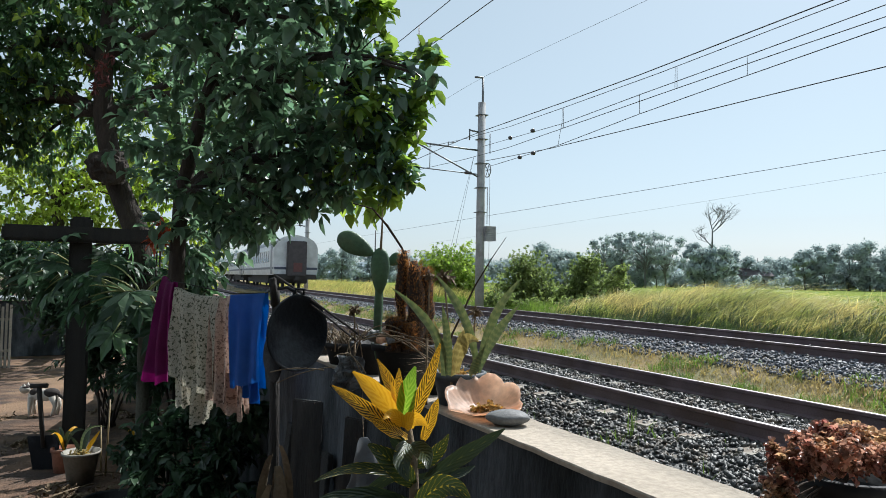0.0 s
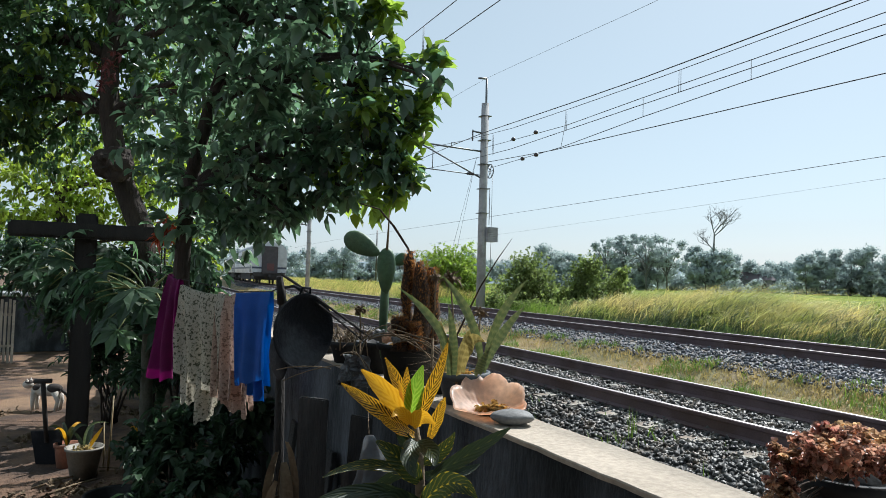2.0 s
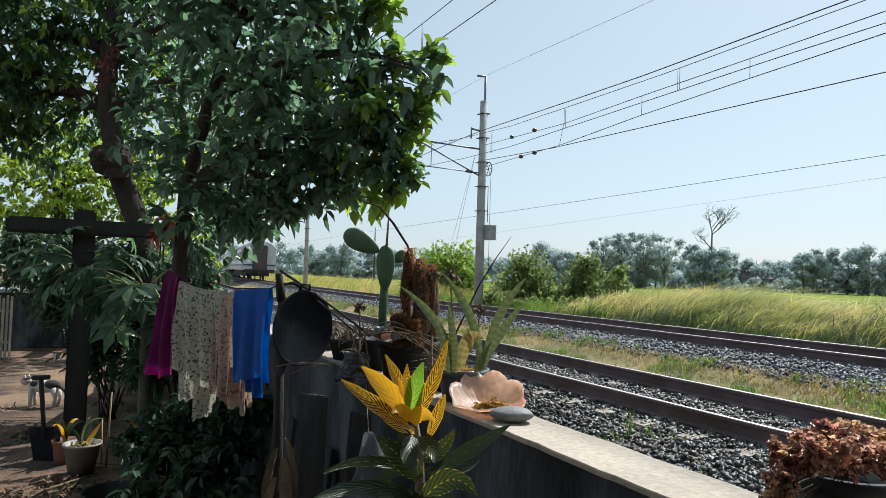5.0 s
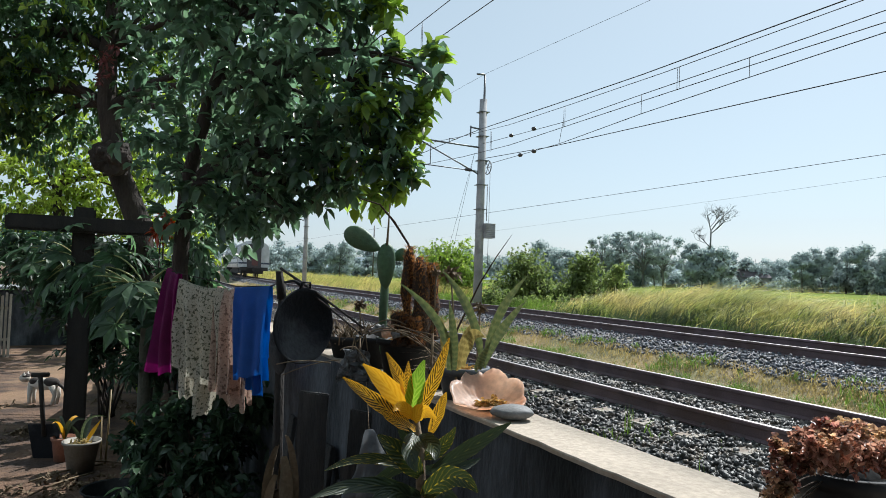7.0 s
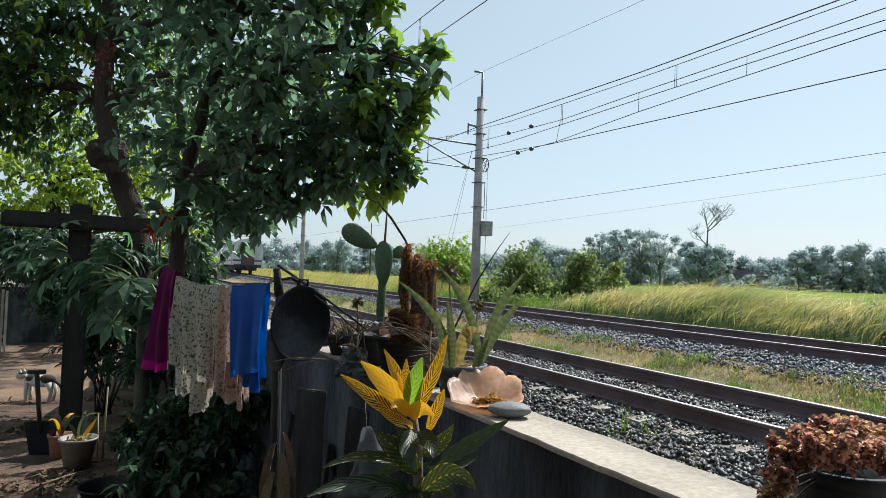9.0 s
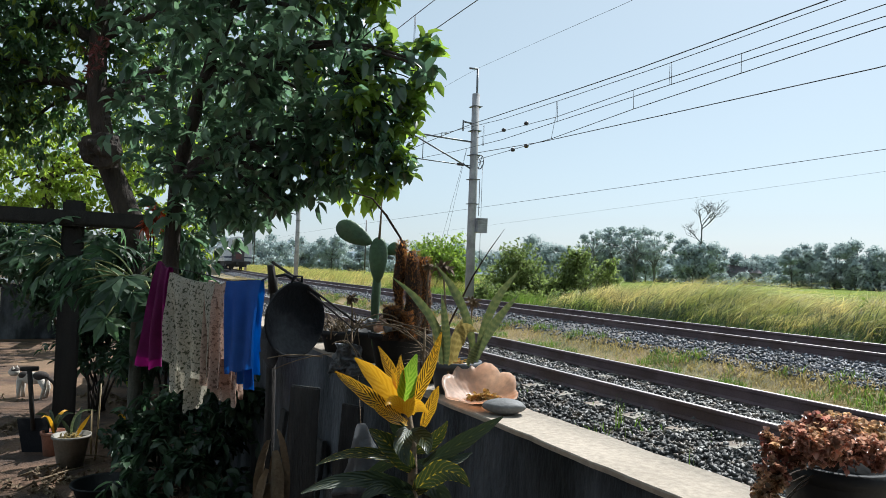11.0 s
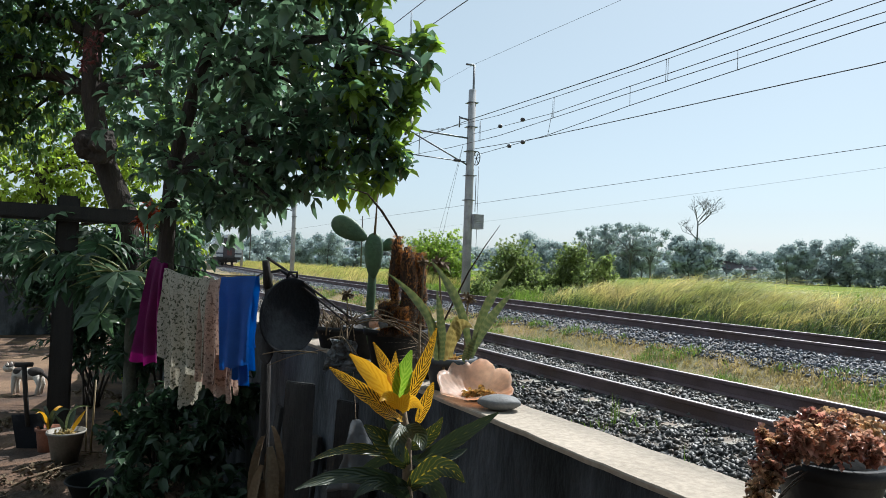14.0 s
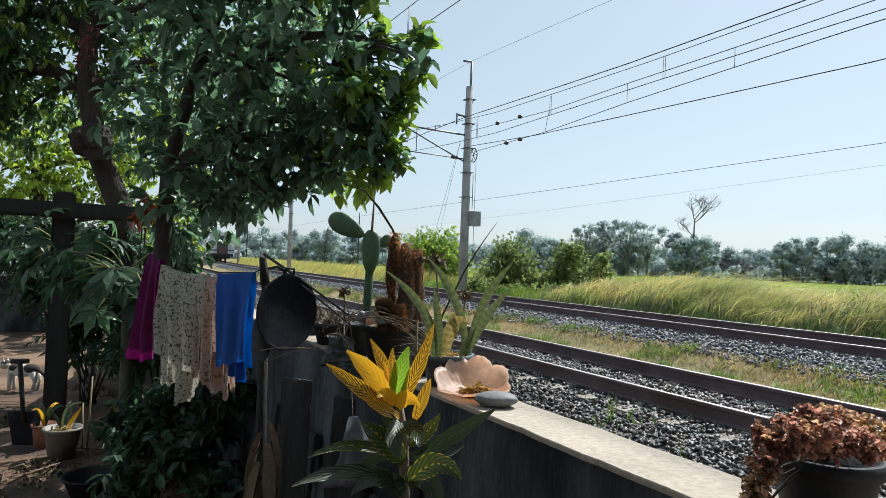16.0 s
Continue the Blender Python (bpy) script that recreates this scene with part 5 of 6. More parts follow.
def build_snake_plant():
    base = Vector((1.085, 1.962, 0.873))
    base.z = 0.853
    root = empty("snake_plant", base, "potted snake plant with mottled upright leaves on the wall", "plant")
    pot = part("pot", pot_meshes(0.084, 0.105), mat("slate_plastic_pot", (0.05, 0.06, 0.07), (0.035, 0.042, 0.05), 0.55, scale=8, fine=60, bump=0.1), root, "slate-grey plastic pot")
    part("soil", lathe([(0.001, 0.09), (0.05, 0.088), (0.07, 0.083)], 20), POTSOIL, pot)
    part("litter", leaf_cloud("litter", [(0, 0, 0.09, 0.06, 0.2)], 160, 0.03, 0.008, 3, 0.2, 0.1), FLAKE, root, "dry leaf litter")
    for i, (a, b, c, w, m) in enumerate((
            ((0.938, 1.780, 0.976), (0.897, 1.773, 1.112), (0.780, 1.816, 1.233), 0.0246, SANS), ((1.033, 1.754, 1.002), (0.986, 1.749, 1.147), (0.906, 1.784, 1.274), 0.0255, SANS),
            ((1.032, 1.732, 0.997), (1.051, 1.694, 1.143), (1.117, 1.644, 1.266), 0.0246, SANS), ((1.018, 1.717, 0.991), (1.042, 1.667, 1.095), (1.093, 1.614, 1.192), 0.0255, SANS),
            ((0.950, 1.774, 0.977), (0.946, 1.773, 1.070), (0.928, 1.777, 1.184), 0.0238, SANS), ((0.988, 1.812, 0.970), (0.966, 1.820, 1.047), (0.974, 1.812, 1.126), 0.026, SANS_DRY),
            ((0.968, 1.765, 0.986), (0.977, 1.734, 1.073), (1.008, 1.696, 1.080), 0.039, SANS_DRY), ((0.983, 1.825, 0.977), (1.016, 1.827, 1.063), (1.052, 1.829, 1.115), 0.026, SANS_DRY),
            ((0.998, 1.716, 0.983), (0.994, 1.694, 1.011), (1.013, 1.671, 1.072), 0.0238, SANS), ((0.967, 1.855, 0.974), (0.970, 1.874, 1.041), (0.963, 1.896, 1.128), 0.024, SANS_DRY))):
        part("leaf", strap((a, b, c), w, i + 40, cup=0.5, shape="sword", origin=base), m, root)


build_snake_plant()


def build_stone():
    base = Vector((1.065, 1.626, 0.851))
    bm = bmesh.new()
    bmesh.ops.create_icosphere(bm, subdivisions=4, radius=1)
    for v in bm.verts:
        k = 1 + 0.05 * noise.noise(v.co * 1.5)
        v.co = Vector((v.co.x * 0.045, v.co.y * 0.062, v.co.z * 0.022)) * k
    for f in bm.faces:
        f.smooth = True
    o = part("river_stone", bm, PEBBLE)
    o.matrix_basis = Matrix.Translation((base.x, base.y, 0.853 + 0.021)) @ pose(0, 0, 0, 0, 0, 62)
    tagged(o, "smooth flat grey river stone lying on the wall", "stone")


build_stone()


def build_shell():
    base = Vector((1.075, 1.781, 0.825))
    base.z = 0.856
    root = empty("shell_dish", base, "pink scalloped shell dish with dried petals on the wall", "dish")
    back = Vector((0.45, 0.85, 0)).normalized()
    v, f = [], []
    n, rings = 120, 10
    for j in range(rings + 1):
        t = j / rings
        for i in range(n):
            a = 2 * math.pi * i / n
            d = Vector((math.cos(a), math.sin(a), 0))
            b = max(0.0, d.dot(back) * 0.65 + 0.35)
            sc = abs(math.cos(a * 3.5 + 0.5))
            r = 0.122 * t * (1 + 0.09 * t * (sc - 0.5)) * (1.0 - 0.2 * b * t)
            z = 0.018 * t * t + 0.077 * b ** 0.8 * t ** 2.0 * (1 + 0.16 * (sc - 0.5)) + 0.008 * t * t * sc + 0.0009 * t * math.cos(a * 28) + 0.006 * t * t * noise.noise(d * 2.3)
            v.append((d * r).to_tuple()[:2] + (z,))
    for j in range(rings):
        for i in range(n):
            f.append((j * n + i, j * n + (i + 1) % n, (j + 1) * n + (i + 1) % n, (j + 1) * n + i))
    o = part("bowl", raw("bowl", v, f, True), SHELL, root)
    s = o.modifiers.new("thick", "SOLIDIFY")
    s.thickness = 0.003
    part("petals", leaf_cloud("petals", [(-0.01, -0.02, 0.018, 0.048, 0.4), (0.02, -0.03, 0.014, 0.04, 0.25)], 420, 0.018, 0.011, 9, 0.0, 0.1), FLAKE, root, "dried yellow petals")


build_shell()


def pad(centre, half, tilt, turn, origin):
    """A flat oval cactus pad."""
    bm = bmesh.new()
    bmesh.ops.create_icosphere(bm, subdivisions=3, radius=1)
    for v in bm.verts:
        v.co = Vector((v.co.x * half[0] * (1 + 0.3 * v.co.z), v.co.y * half[1], v.co.z * half[2]))
    for f in bm.faces:
        f.smooth = True
    bm.transform(Matrix.Translation(Vector(centre) - Vector(origin)) @ pose(0, 0, 0, 0, tilt, turn))
    return bm


def build_cactus():
    base = Vector((1.085, 2.728, 0.845))
    base.z = 0.853
    root = empty("prickly_pear", base, "prickly pear cactus in a black pot on the wall", "cactus")
    pot = part("pot", pot_meshes(0.1, 0.13), POTBLACK, root, "black plastic pot")
    part("soil", lathe([(0.001, 0.115), (0.06, 0.112), (0.09, 0.106)], 20), POTSOIL, pot)
    part("stem_pad", pad((0.981, 2.427, 1.115), (0.019, 0.016, 0.17), 2, 27, base), PADS, root)
    part("pad", pad((0.982, 2.419, 1.284), (0.035, 0.018, 0.092), 0, -20, base), PADS, root)
    part("pad", pad((0.895, 2.458, 1.384), (0.04, 0.017, 0.078), -63, -28, base), PADS, root)
    part("pad", pad((1.054, 2.447, 1.331), (0.024, 0.012, 0.034), 60, -27, base), PADS, root)
    part("dry_twig", tube([Vector(q) - base for q in ((0.981, 2.416, 1.354), (0.984, 2.411, 1.442), (0.984, 2.407, 1.526))], [0.005, 0.004, 0.0015], 6, 0.2), DRYSTEM, root)
    part("dry_twig", tube([Vector(q) - base for q in ((0.848, 2.364, 1.533), (0.920, 2.350, 1.516), (0.978, 2.346, 1.456), (1.038, 2.341, 1.373), (1.106, 2.358, 1.227), (1.145, 2.343, 1.097))], [0.002, 0.0035, 0.0045, 0.0045, 0.004, 0.003], 6, 0.15), CORE, root)


build_cactus()


def build_hairy():
    base = Vector((1.085, 2.403, 0.855))
    base.z = 0.853
    root = empty("hairy_cactus", base, "brown fuzzy dead columnar cactus in a dark pot", "cactus")
    part("pot", pot_meshes(0.125, 0.155), POTBLACK, root, "black plastic pot")
    part("litter", leaf_cloud("litter", [(0, 0, 0.145, 0.085, 0.2)], 380, 0.03, 0.01, 23, 0.1, 0.1), FLAKE, root, "dry leaf litter on the soil")
    cols = (((1.035, 2.292, 0.991), (1.016, 2.293, 1.185), (1.023, 2.282, 1.362), 0.02), ((1.060, 2.256, 0.994), (1.062, 2.248, 1.166), (1.047, 2.249, 1.323), 0.03), ((1.110, 2.275, 1.017), (1.109, 2.269, 1.166), (1.1, 2.261, 1.302), 0.028), ((0.989, 2.270, 0.994), (0.984, 2.270, 1.060), (0.979, 2.270, 1.118), 0.028), ((1.032, 2.226, 0.998), (1.022, 2.228, 1.054), (1.016, 2.229, 1.101), 0.03))
    rng = np.random.default_rng(8)
    for i, (a, b, c, r) in enumerate(cols):
        p = [Vector(q) - base for q in (a, b, c)]
        pts = [p[0].lerp(p[1], k / 4) for k in range(4)] + [p[1].lerp(p[2], k / 4) for k in range(5)]
        part("column", tube(pts, [r * (0.75 + 0.5 * random.random()) for _ in pts[:-1]] + [r * 0.45], 14, 0.2), CORE, root)
        n = 1500
        t = rng.random(n)
        ax = np.array([tuple(pts[int(q * 8)].lerp(pts[min(8, int(q * 8) + 1)], q * 8 % 1)) for q in t])
        a0 = rng.random(n) * 6.283
        out = np.stack([np.cos(a0), np.sin(a0), 0.4 + 0.5 * rng.random(n)], 1)
        root_p = ax + out * np.array([r, r, 0]) * 0.9
        tip = root_p + out * (0.006 + 0.012 * rng.random(n))[:, None]
        side = np.stack([-np.sin(a0), np.cos(a0), np.zeros(n)], 1) * 0.0016
        v = np.stack([root_p - side, root_p + side, tip], 1).reshape(-1, 3)
        tagged(part("fuzz", fast("fuzz", v, np.arange(3 * n).reshape(n, 3)), HAIR, root, "orange-brown fibres"), kind="stuff")


build_hairy()


def build_dry_bits():
    for k, (stem, r) in enumerate(((((0.887, 2.422, 1.027), (0.885, 2.420, 1.091), (0.880, 2.421, 1.134)), 0.03), (((1.028, 1.903, 0.983), (1.013, 1.904, 1.128), (0.999, 1.906, 1.262)), 0.034), (((1.162, 2.001, 1.044), (1.163, 1.998, 1.102), (1.164, 1.995, 1.151)), 0.028), (((0.978, 1.981, 1.067), (0.980, 1.975, 1.178), (0.979, 1.972, 1.267)), 0.02))):
        root = empty("dried_flower", stem[0], "dried brown flower head on a thin stalk", "flower", "dried flower heads")
        o = Vector(stem[0])
        part("stalk", tube([Vector(q) - o for q in stem] , [0.004, 0.003, 0.003], 5), DRYSTEM, root)
        part("stalk_foot", tube([Vector((0, 0, 0)), Vector((0.0, 0.0, 0.853 - o.z))], [0.004, 0.005], 5), DRYSTEM, root)
        t = Vector(stem[2]) - o
        part("head", leaf_cloud("head", [(t.x, t.y, t.z, r * 0.6, 0.25)], 70, r * 0.9, r * 0.3, 60 + k, -0.1, 0.5), DRYSTEM, root)
    random.seed(14)
    root = empty("dry_vines", (0.931, 2.231, 1.024), "tangle of dry brown vine stems over the pots", "vine")
    o = Vector((0.931, 2.231, 1.024))
    ends = (((0.871, 2.321, 0.933), (0.874, 2.314, 1.078)), ((0.841, 2.277, 1.020), (0.965, 2.212, 1.066)), ((0.891, 2.138, 1.053), (1.027, 2.015, 1.006)), ((0.928, 2.175, 1.059), (0.986, 1.978, 1.048)), ((0.850, 2.216, 1.017), (0.969, 2.098, 1.056)), ((0.844, 2.335, 0.932), (0.829, 2.338, 1.045)), ((0.845, 2.166, 0.935), (0.770, 2.314, 0.977)), ((0.944, 2.112, 1.036), (1.022, 1.962, 0.975)))
    for a, b in ends:
        for q in range(2):
            j = Vector((random.uniform(-0.03, 0.03), 0, random.uniform(-0.02, 0.03)))
            part("vine", tube([p - o for p in bend(Vector(a) + j, Vector(b) - j, random.uniform(0.0, 0.05), 8)], 0.0022, 5), DRYSTEM, root)
    root = empty("pot_rubble", (0.949, 2.277, 1.050), "pale pinkish broken stones among the pots", "rubble")
    for k, q in enumerate(((0.952, 2.275, 1.071), (0.931, 2.264, 1.041), (0.923, 2.312, 1.047), (0.956, 2.240, 1.039))):
        bm = bmesh.new()
        bmesh.ops.create_icosphere(bm, subdivisions=3, radius=0.014 + 0.005 * (k % 3))
        for v in bm.verts:
            v.co *= 1 + 0.5 * noise.noise(v.co * 70 + Vector((k, 0, 0)))
        bm.transform(Matrix.Translation(Vector(q) - Vector((0.949, 2.277, 1.050))))
        part("stone", bm, SHELL if k < 2 else PEBBLE, root)


build_dry_bits()


def build_sedum():
    base = Vector((1.085, 0.676, 0.901))
    base.z = 0.853
    root = empty("red_sedum_pot", base, "trailing reddish-brown sedum in a dark pot on the wall", "plant")
    part("pot", pot_meshes(0.082, 0.118), POTBLACK, root, "dark plastic pot")
    cl = [tuple(Vector(q[:3]) - base) + q[3:] for q in ((0.954, 0.625, 1.038, 0.026), (0.922, 0.642, 1.025, 0.024), (0.988, 0.608, 1.036, 0.028), (1.011, 0.585, 1.031, 0.03), (1.048, 0.567, 1.026, 0.03), (0.937, 0.601, 1.024, 0.024), (0.966, 0.575, 1.022, 0.024), (0.905, 0.617, 1.014, 0.02), (0.895, 0.645, 1.011, 0.018), (0.869, 0.636, 0.989, 0.018), (0.857, 0.633, 0.960, 0.018), (0.873, 0.624, 0.980, 0.014), (1.024, 0.635, 1.035, 0.026), (0.889, 0.659, 1.026, 0.01), (0.955, 0.624, 1.057, 0.01), (0.984, 0.554, 1.023, 0.022), (0.868, 0.644, 0.955, 0.016), (0.860, 0.652, 0.925, 0.015), (0.876, 0.632, 0.93, 0.015), (0.866, 0.646, 0.9, 0.013), (0.9, 0.6, 1.035, 0.02), (0.925, 0.575, 1.04, 0.02))]
    part("leaves", leaf_cloud("leaves", cl, 5400, 0.0092, 0.009, 71, -0.4, 0.7, 0.32, 5), SEDUM, root)
    for c in cl:
        part("trailing_stem", tube(bend((0, 0, 0.1), c[:3], 0.02, 5), 0.0013, 4), CORE, root)


build_sedum()


def build_bag():
    v, f = [], []
    n, rings = 60, 18
    for j in range(rings + 1):
        t = j / rings
        for i in range(n):
            a = 2 * math.pi * i / n
            r = (0.012 + 0.058 * t ** 0.75) * (1 + 0.16 * math.sin(a * 6 + 2 * math.sin(3 * t)) * t + 0.3 * noise.noise(Vector((math.cos(a), math.sin(a), t * 2.5))))
            v.append((r * math.cos(a) + 0.012 * math.sin(t * 3), 0.6 * r * math.sin(a), 0.09 - 0.19 * t + 0.015 * t * noise.noise(Vector((a, 2, 7)))))
    f = [(j * n + i, j * n + (i + 1) % n, (j + 1) * n + (i + 1) % n, (j + 1) * n + i) for j in range(rings) for i in range(n)] + [tuple(range(rings * n, rings * n + n))]
    bm = raw("bag", v, f, True)
    o = part("plastic_bag", bm, BAG)
    o.matrix_basis = Matrix.Translation((0.736, 1.895, 0.699))
    tagged(o, "crumpled translucent grey plastic bag hanging beside the plants", "bag")
    o = part("bag_string", tube([(0.736, 1.892, 0.758), (0.832, 2.177, 0.837), (1.000, 2.637, 0.823)], 0.0012, 5), DRYSTEM)
    tagged(o, "string that holds the plastic bag to the wall", "string")


build_bag()


# ---- the washing and the pans ----
def build_post_and_pans():
    p0 = Vector((0.663, 2.752, 1.211))
    base = Vector((p0.x, p0.y, -0.43))
    root = empty("wooden_post", base, "dark wooden post with nails that carries pans", "post")
    part("post", tube([(0, 0, 0), (0.01, 0, 0.8), (0, 0, p0.z + 0.43)], [0.03, 0.024, 0.014], 10, 0.08), WOOD_DARK, root)
    part("fork", tube([(0, 0, p0.z + 0.36), (-0.02, -0.02, p0.z + 0.47)], [0.02, 0.014], 6), WOOD_DARK, root)

    def pan(q, r, depth, turn, tilt, label, handle):
        root = empty("wok", Matrix.Translation(q) @ pose(0, 0, 0, 90 + tilt, 0, turn), label, "pan", "hanging pans")
        prof = [(0.001, -depth), (r * 0.35, -depth * 0.93), (r * 0.7, -depth * 0.62), (r * 0.94, -depth * 0.12), (r, 0), (r * 1.03, 0.004), (r * 1.0, 0.008), (r * 0.9, -depth * 0.1), (r * 0.6, -depth * 0.6), (0.001, -depth * 0.92)]
        part("bowl", lathe(prof, 48), IRON, root)
        for s in handle:
            part("handle", tube([(-0.025, s * r * 0.98, 0.0), (-0.02, s * (r + 0.025), 0.006), (0.02, s * (r + 0.025), 0.006), (0.025, s * r * 0.98, 0.0)], 0.005, 6), IRON, root)

    pan((0.702, 2.548, 1.045), 0.142, 0.045, 24, 0, "large sooty black wok hanging on the post", (1,))
    pan((0.640, 2.676, 0.945), 0.1, 0.03, 94, 0, "smaller black pan hanging beside the wok", (1,))
    for a, b, r in (((0.647, 2.724, 1.264), (0.903, 2.357, 1.033), 0.006), ((0.691, 2.681, 1.216), (0.891, 2.364, 1.011), 0.005)):
        o = part("stick", tube(bend(a, b, 0.005, 6), [r * (1 - 0.06 * i) for i in range(7)], 7, 0.06), WOOD_DARK)
        tagged(o, "thin dry stick leaning across the post", "stick", "leaning sticks")
    o = part("pan_hook", tube([(0.661, 2.697, 1.208), (0.671, 2.602, 1.217), (0.691, 2.547, 1.202)], 0.006, 6), IRON)
    tagged(o, "iron wire hook on the post", "hook")


build_post_and_pans()


def cloth(name, tl, tr, bl, br, material, label, folds=5, amp=0.02, seed=0, hem=0.02, sag=0.02, nx=40, ny=36, of=None):
    """A cloth hung over the line: a front fall with folds, the fold over the line and a shorter back fall."""
    tl, tr, bl, br = (Vector(q) for q in (tl, tr, bl, br))
    o = (tl + tr) / 2
    out = (tr - tl).cross(Vector((0, 0, 1))).normalized()
    v, f = [], []
    for layer, (reach, sign) in enumerate(((1.0, 1), (0.82, -1))):
        for j in range(ny + 1):
            t = j / ny
            for i in range(nx + 1):
                u = i / nx
                top, bot = tl.lerp(tr, u), bl.lerp(br, u)
                p = top.lerp(bot, t * reach)
                g = math.sin(u * folds * 6.283 + 1.3 * math.sin(t * 2 + seed) + seed) + 0.6 * noise.noise(Vector((u * 6, t * 2.5, seed)))
                sagv = -sag * math.sin(math.pi * u)
                p = p + out * (sign * (0.012 + 0.012 * min(1, t * 6)) + amp * min(1, t * 2.2 + 0.15) * g)
                p.z += sagv + hem * t * noise.noise(Vector((u * 5, seed, 1)))
                v.append(p - o)
    k, m = nx + 1, (nx + 1) * (ny + 1)
    for lay in (0, 1):
        for j in range(ny):
            for i in range(nx):
                q = (lay * m + j * k + i, lay * m + j * k + i + 1, lay * m + (j + 1) * k + i + 1, lay * m + (j + 1) * k + i)
                f.append(q if lay else q[::-1])
    for i in range(nx):
        f.append((i, i + 1, m + i + 1, m + i))
    ob = part(name, raw(name, v, f, True), material, of)
    ob.matrix_basis = Matrix.Translation(o - of.matrix_basis.translation if of else o)
    if of:
        return ob
    tagged(ob, label, "laundry", "washing on the line")
    return ob


line = [(0.228, 4.485, 1.269), (0.385, 4.239, 1.222), (0.651, 3.737, 1.160), (0.783, 3.512, 1.169), (0.665, 2.762, 1.211)]
tagged(part("washing_line", tube(line, 0.003, 6), WOOD_DARK), "thin washing line strung between tree and post", "line")
cloth("magenta_cloth", (0.357, 4.286, 1.247), (0.412, 4.192, 1.217), (0.290, 4.346, 0.636), (0.415, 4.215, 0.641), MAGENTA, "magenta cloth hanging on the washing line", 2, 0.02, 1)
shirt = cloth("printed_shirt", (0.406, 4.118, 1.185), (0.609, 3.803, 1.147), (0.412, 4.136, 0.694), (0.612, 3.825, 0.597), CREAM, "cream printed shirt with a small pattern on the washing line", 3, 0.02, 2, 0.02)
cloth("printed_cloth", (0.582, 3.862, 1.154), (0.656, 3.712, 1.154), (0.586, 3.884, 0.583), (0.663, 3.732, 0.592), PEACH, "peach printed cloth on the washing line", 2, 0.018, 3, 0.02)
cloth("blue_towel", (0.646, 3.694, 1.155), (0.788, 3.510, 1.170), (0.664, 3.706, 0.663), (0.778, 3.534, 0.714), BLUE, "blue terry towel hanging on the washing line", 2, 0.012, 4, 0.012, 0.0)
cloth("blue_towel", (0.709, 3.691, 1.001), (0.782, 3.587, 1.009), (0.731, 3.696, 0.631), (0.810, 3.590, 0.591), BLUE, "blue towel end hanging lower on the washing line", 2, 0.012, 9, 0.012)
cloth("sleeve", (0.404, 4.107, 0.939), (0.503, 4.057, 0.927), (0.430, 4.112, 0.513), (0.526, 4.061, 0.556), CREAM, "", 1, 0.012, 5, 0.03, nx=14, of=shirt)
cloth("printed_cloth", (0.498, 3.990, 0.727), (0.607, 3.936, 0.699), (0.498, 4.003, 0.425), (0.595, 3.952, 0.470), CREAM, "loose end of printed cloth hanging low", 1, 0.014, 6, 0.03, nx=14)
cloth("peach_cloth", (0.603, 3.846, 0.742), (0.724, 3.717, 0.756), (0.629, 3.841, 0.544), (0.730, 3.724, 0.517), PEACH, "peach cloth end hanging below the washing", 2, 0.014, 7, 0.03, nx=18)
cloth("peach_rag", (0.709, 3.704, 0.697), (0.727, 3.673, 0.701), (0.714, 3.711, 0.491), (0.736, 3.676, 0.514), PEACH, "narrow peach rag edge hanging in the sun", 1, 0.006, 8, 0.01, nx=8)


# ---- the yard ----
def build_cross_post():
    c = Vector((-0.166, 7.028, 1.600))
    base = Vector((c.x, c.y, -0.43))
    root = empty("crossbeam_post", Matrix.Translation(base) @ pose(0, 0, 0, 0, 0, 2), "dark wooden post with a horizontal crossbeam", "post")
    h = c.z + 0.43
    part("post", box(bmesh.new(), (0.185, 0.1, h + 0.17), (0, 0, (h + 0.17) / 2), None, 0.02), WOOD_DARK, root)
    part("crossbeam", box(bmesh.new(), (1.27, 0.12, 0.14), (0.03, -0.115, h), None, 0.02), WOOD_DARK, root)


build_cross_post()


def build_bucket_plant():
    base = Vector((-0.081, 6.224, -0.430))
    root = empty("bucket_plant", base, "young plant in a dirty white bucket on the ground", "plant")
    pot = part("bucket", lathe([(0.001, 0), (0.095, 0), (0.135, 0.225), (0.145, 0.225), (0.147, 0.245), (0.137, 0.245), (0.12, 0.2), (0.001, 0.2)], 32), POTWHITE, root, "dirty white plastic bucket")
    part("soil", lathe([(0.001, 0.215), (0.125, 0.21)], 20), POTSOIL, pot)
    part("clippings", leaf_cloud("clip", [(0, 0, 0.22, 0.1, 0.15)], 120, 0.05, 0.016, 5, 0.1, 0.1), DRYGRASS, root, "dry yellow clippings")
    for i, (a, b, c, w, m) in enumerate((((0, 0, 0.2), (0.03, 0, 0.4), (0.17, 0.02, 0.42), 0.0255, SANS), ((0.02, 0.05, 0.2), (0.08, 0.06, 0.3), (0.13, 0.08, 0.38), 0.0351, CROTON_P), ((0, 0.04, 0.2), (0.04, 0.06, 0.34), (0.06, 0.1, 0.44), 0.05, CROTON_D), ((0, 0.03, 0.2), (-0.04, 0.05, 0.3), (-0.09, 0.06, 0.36), 0.035, CROTON_D))):
        part("leaf", strap((a, b, c), w, i + 80), m, root)


build_bucket_plant()


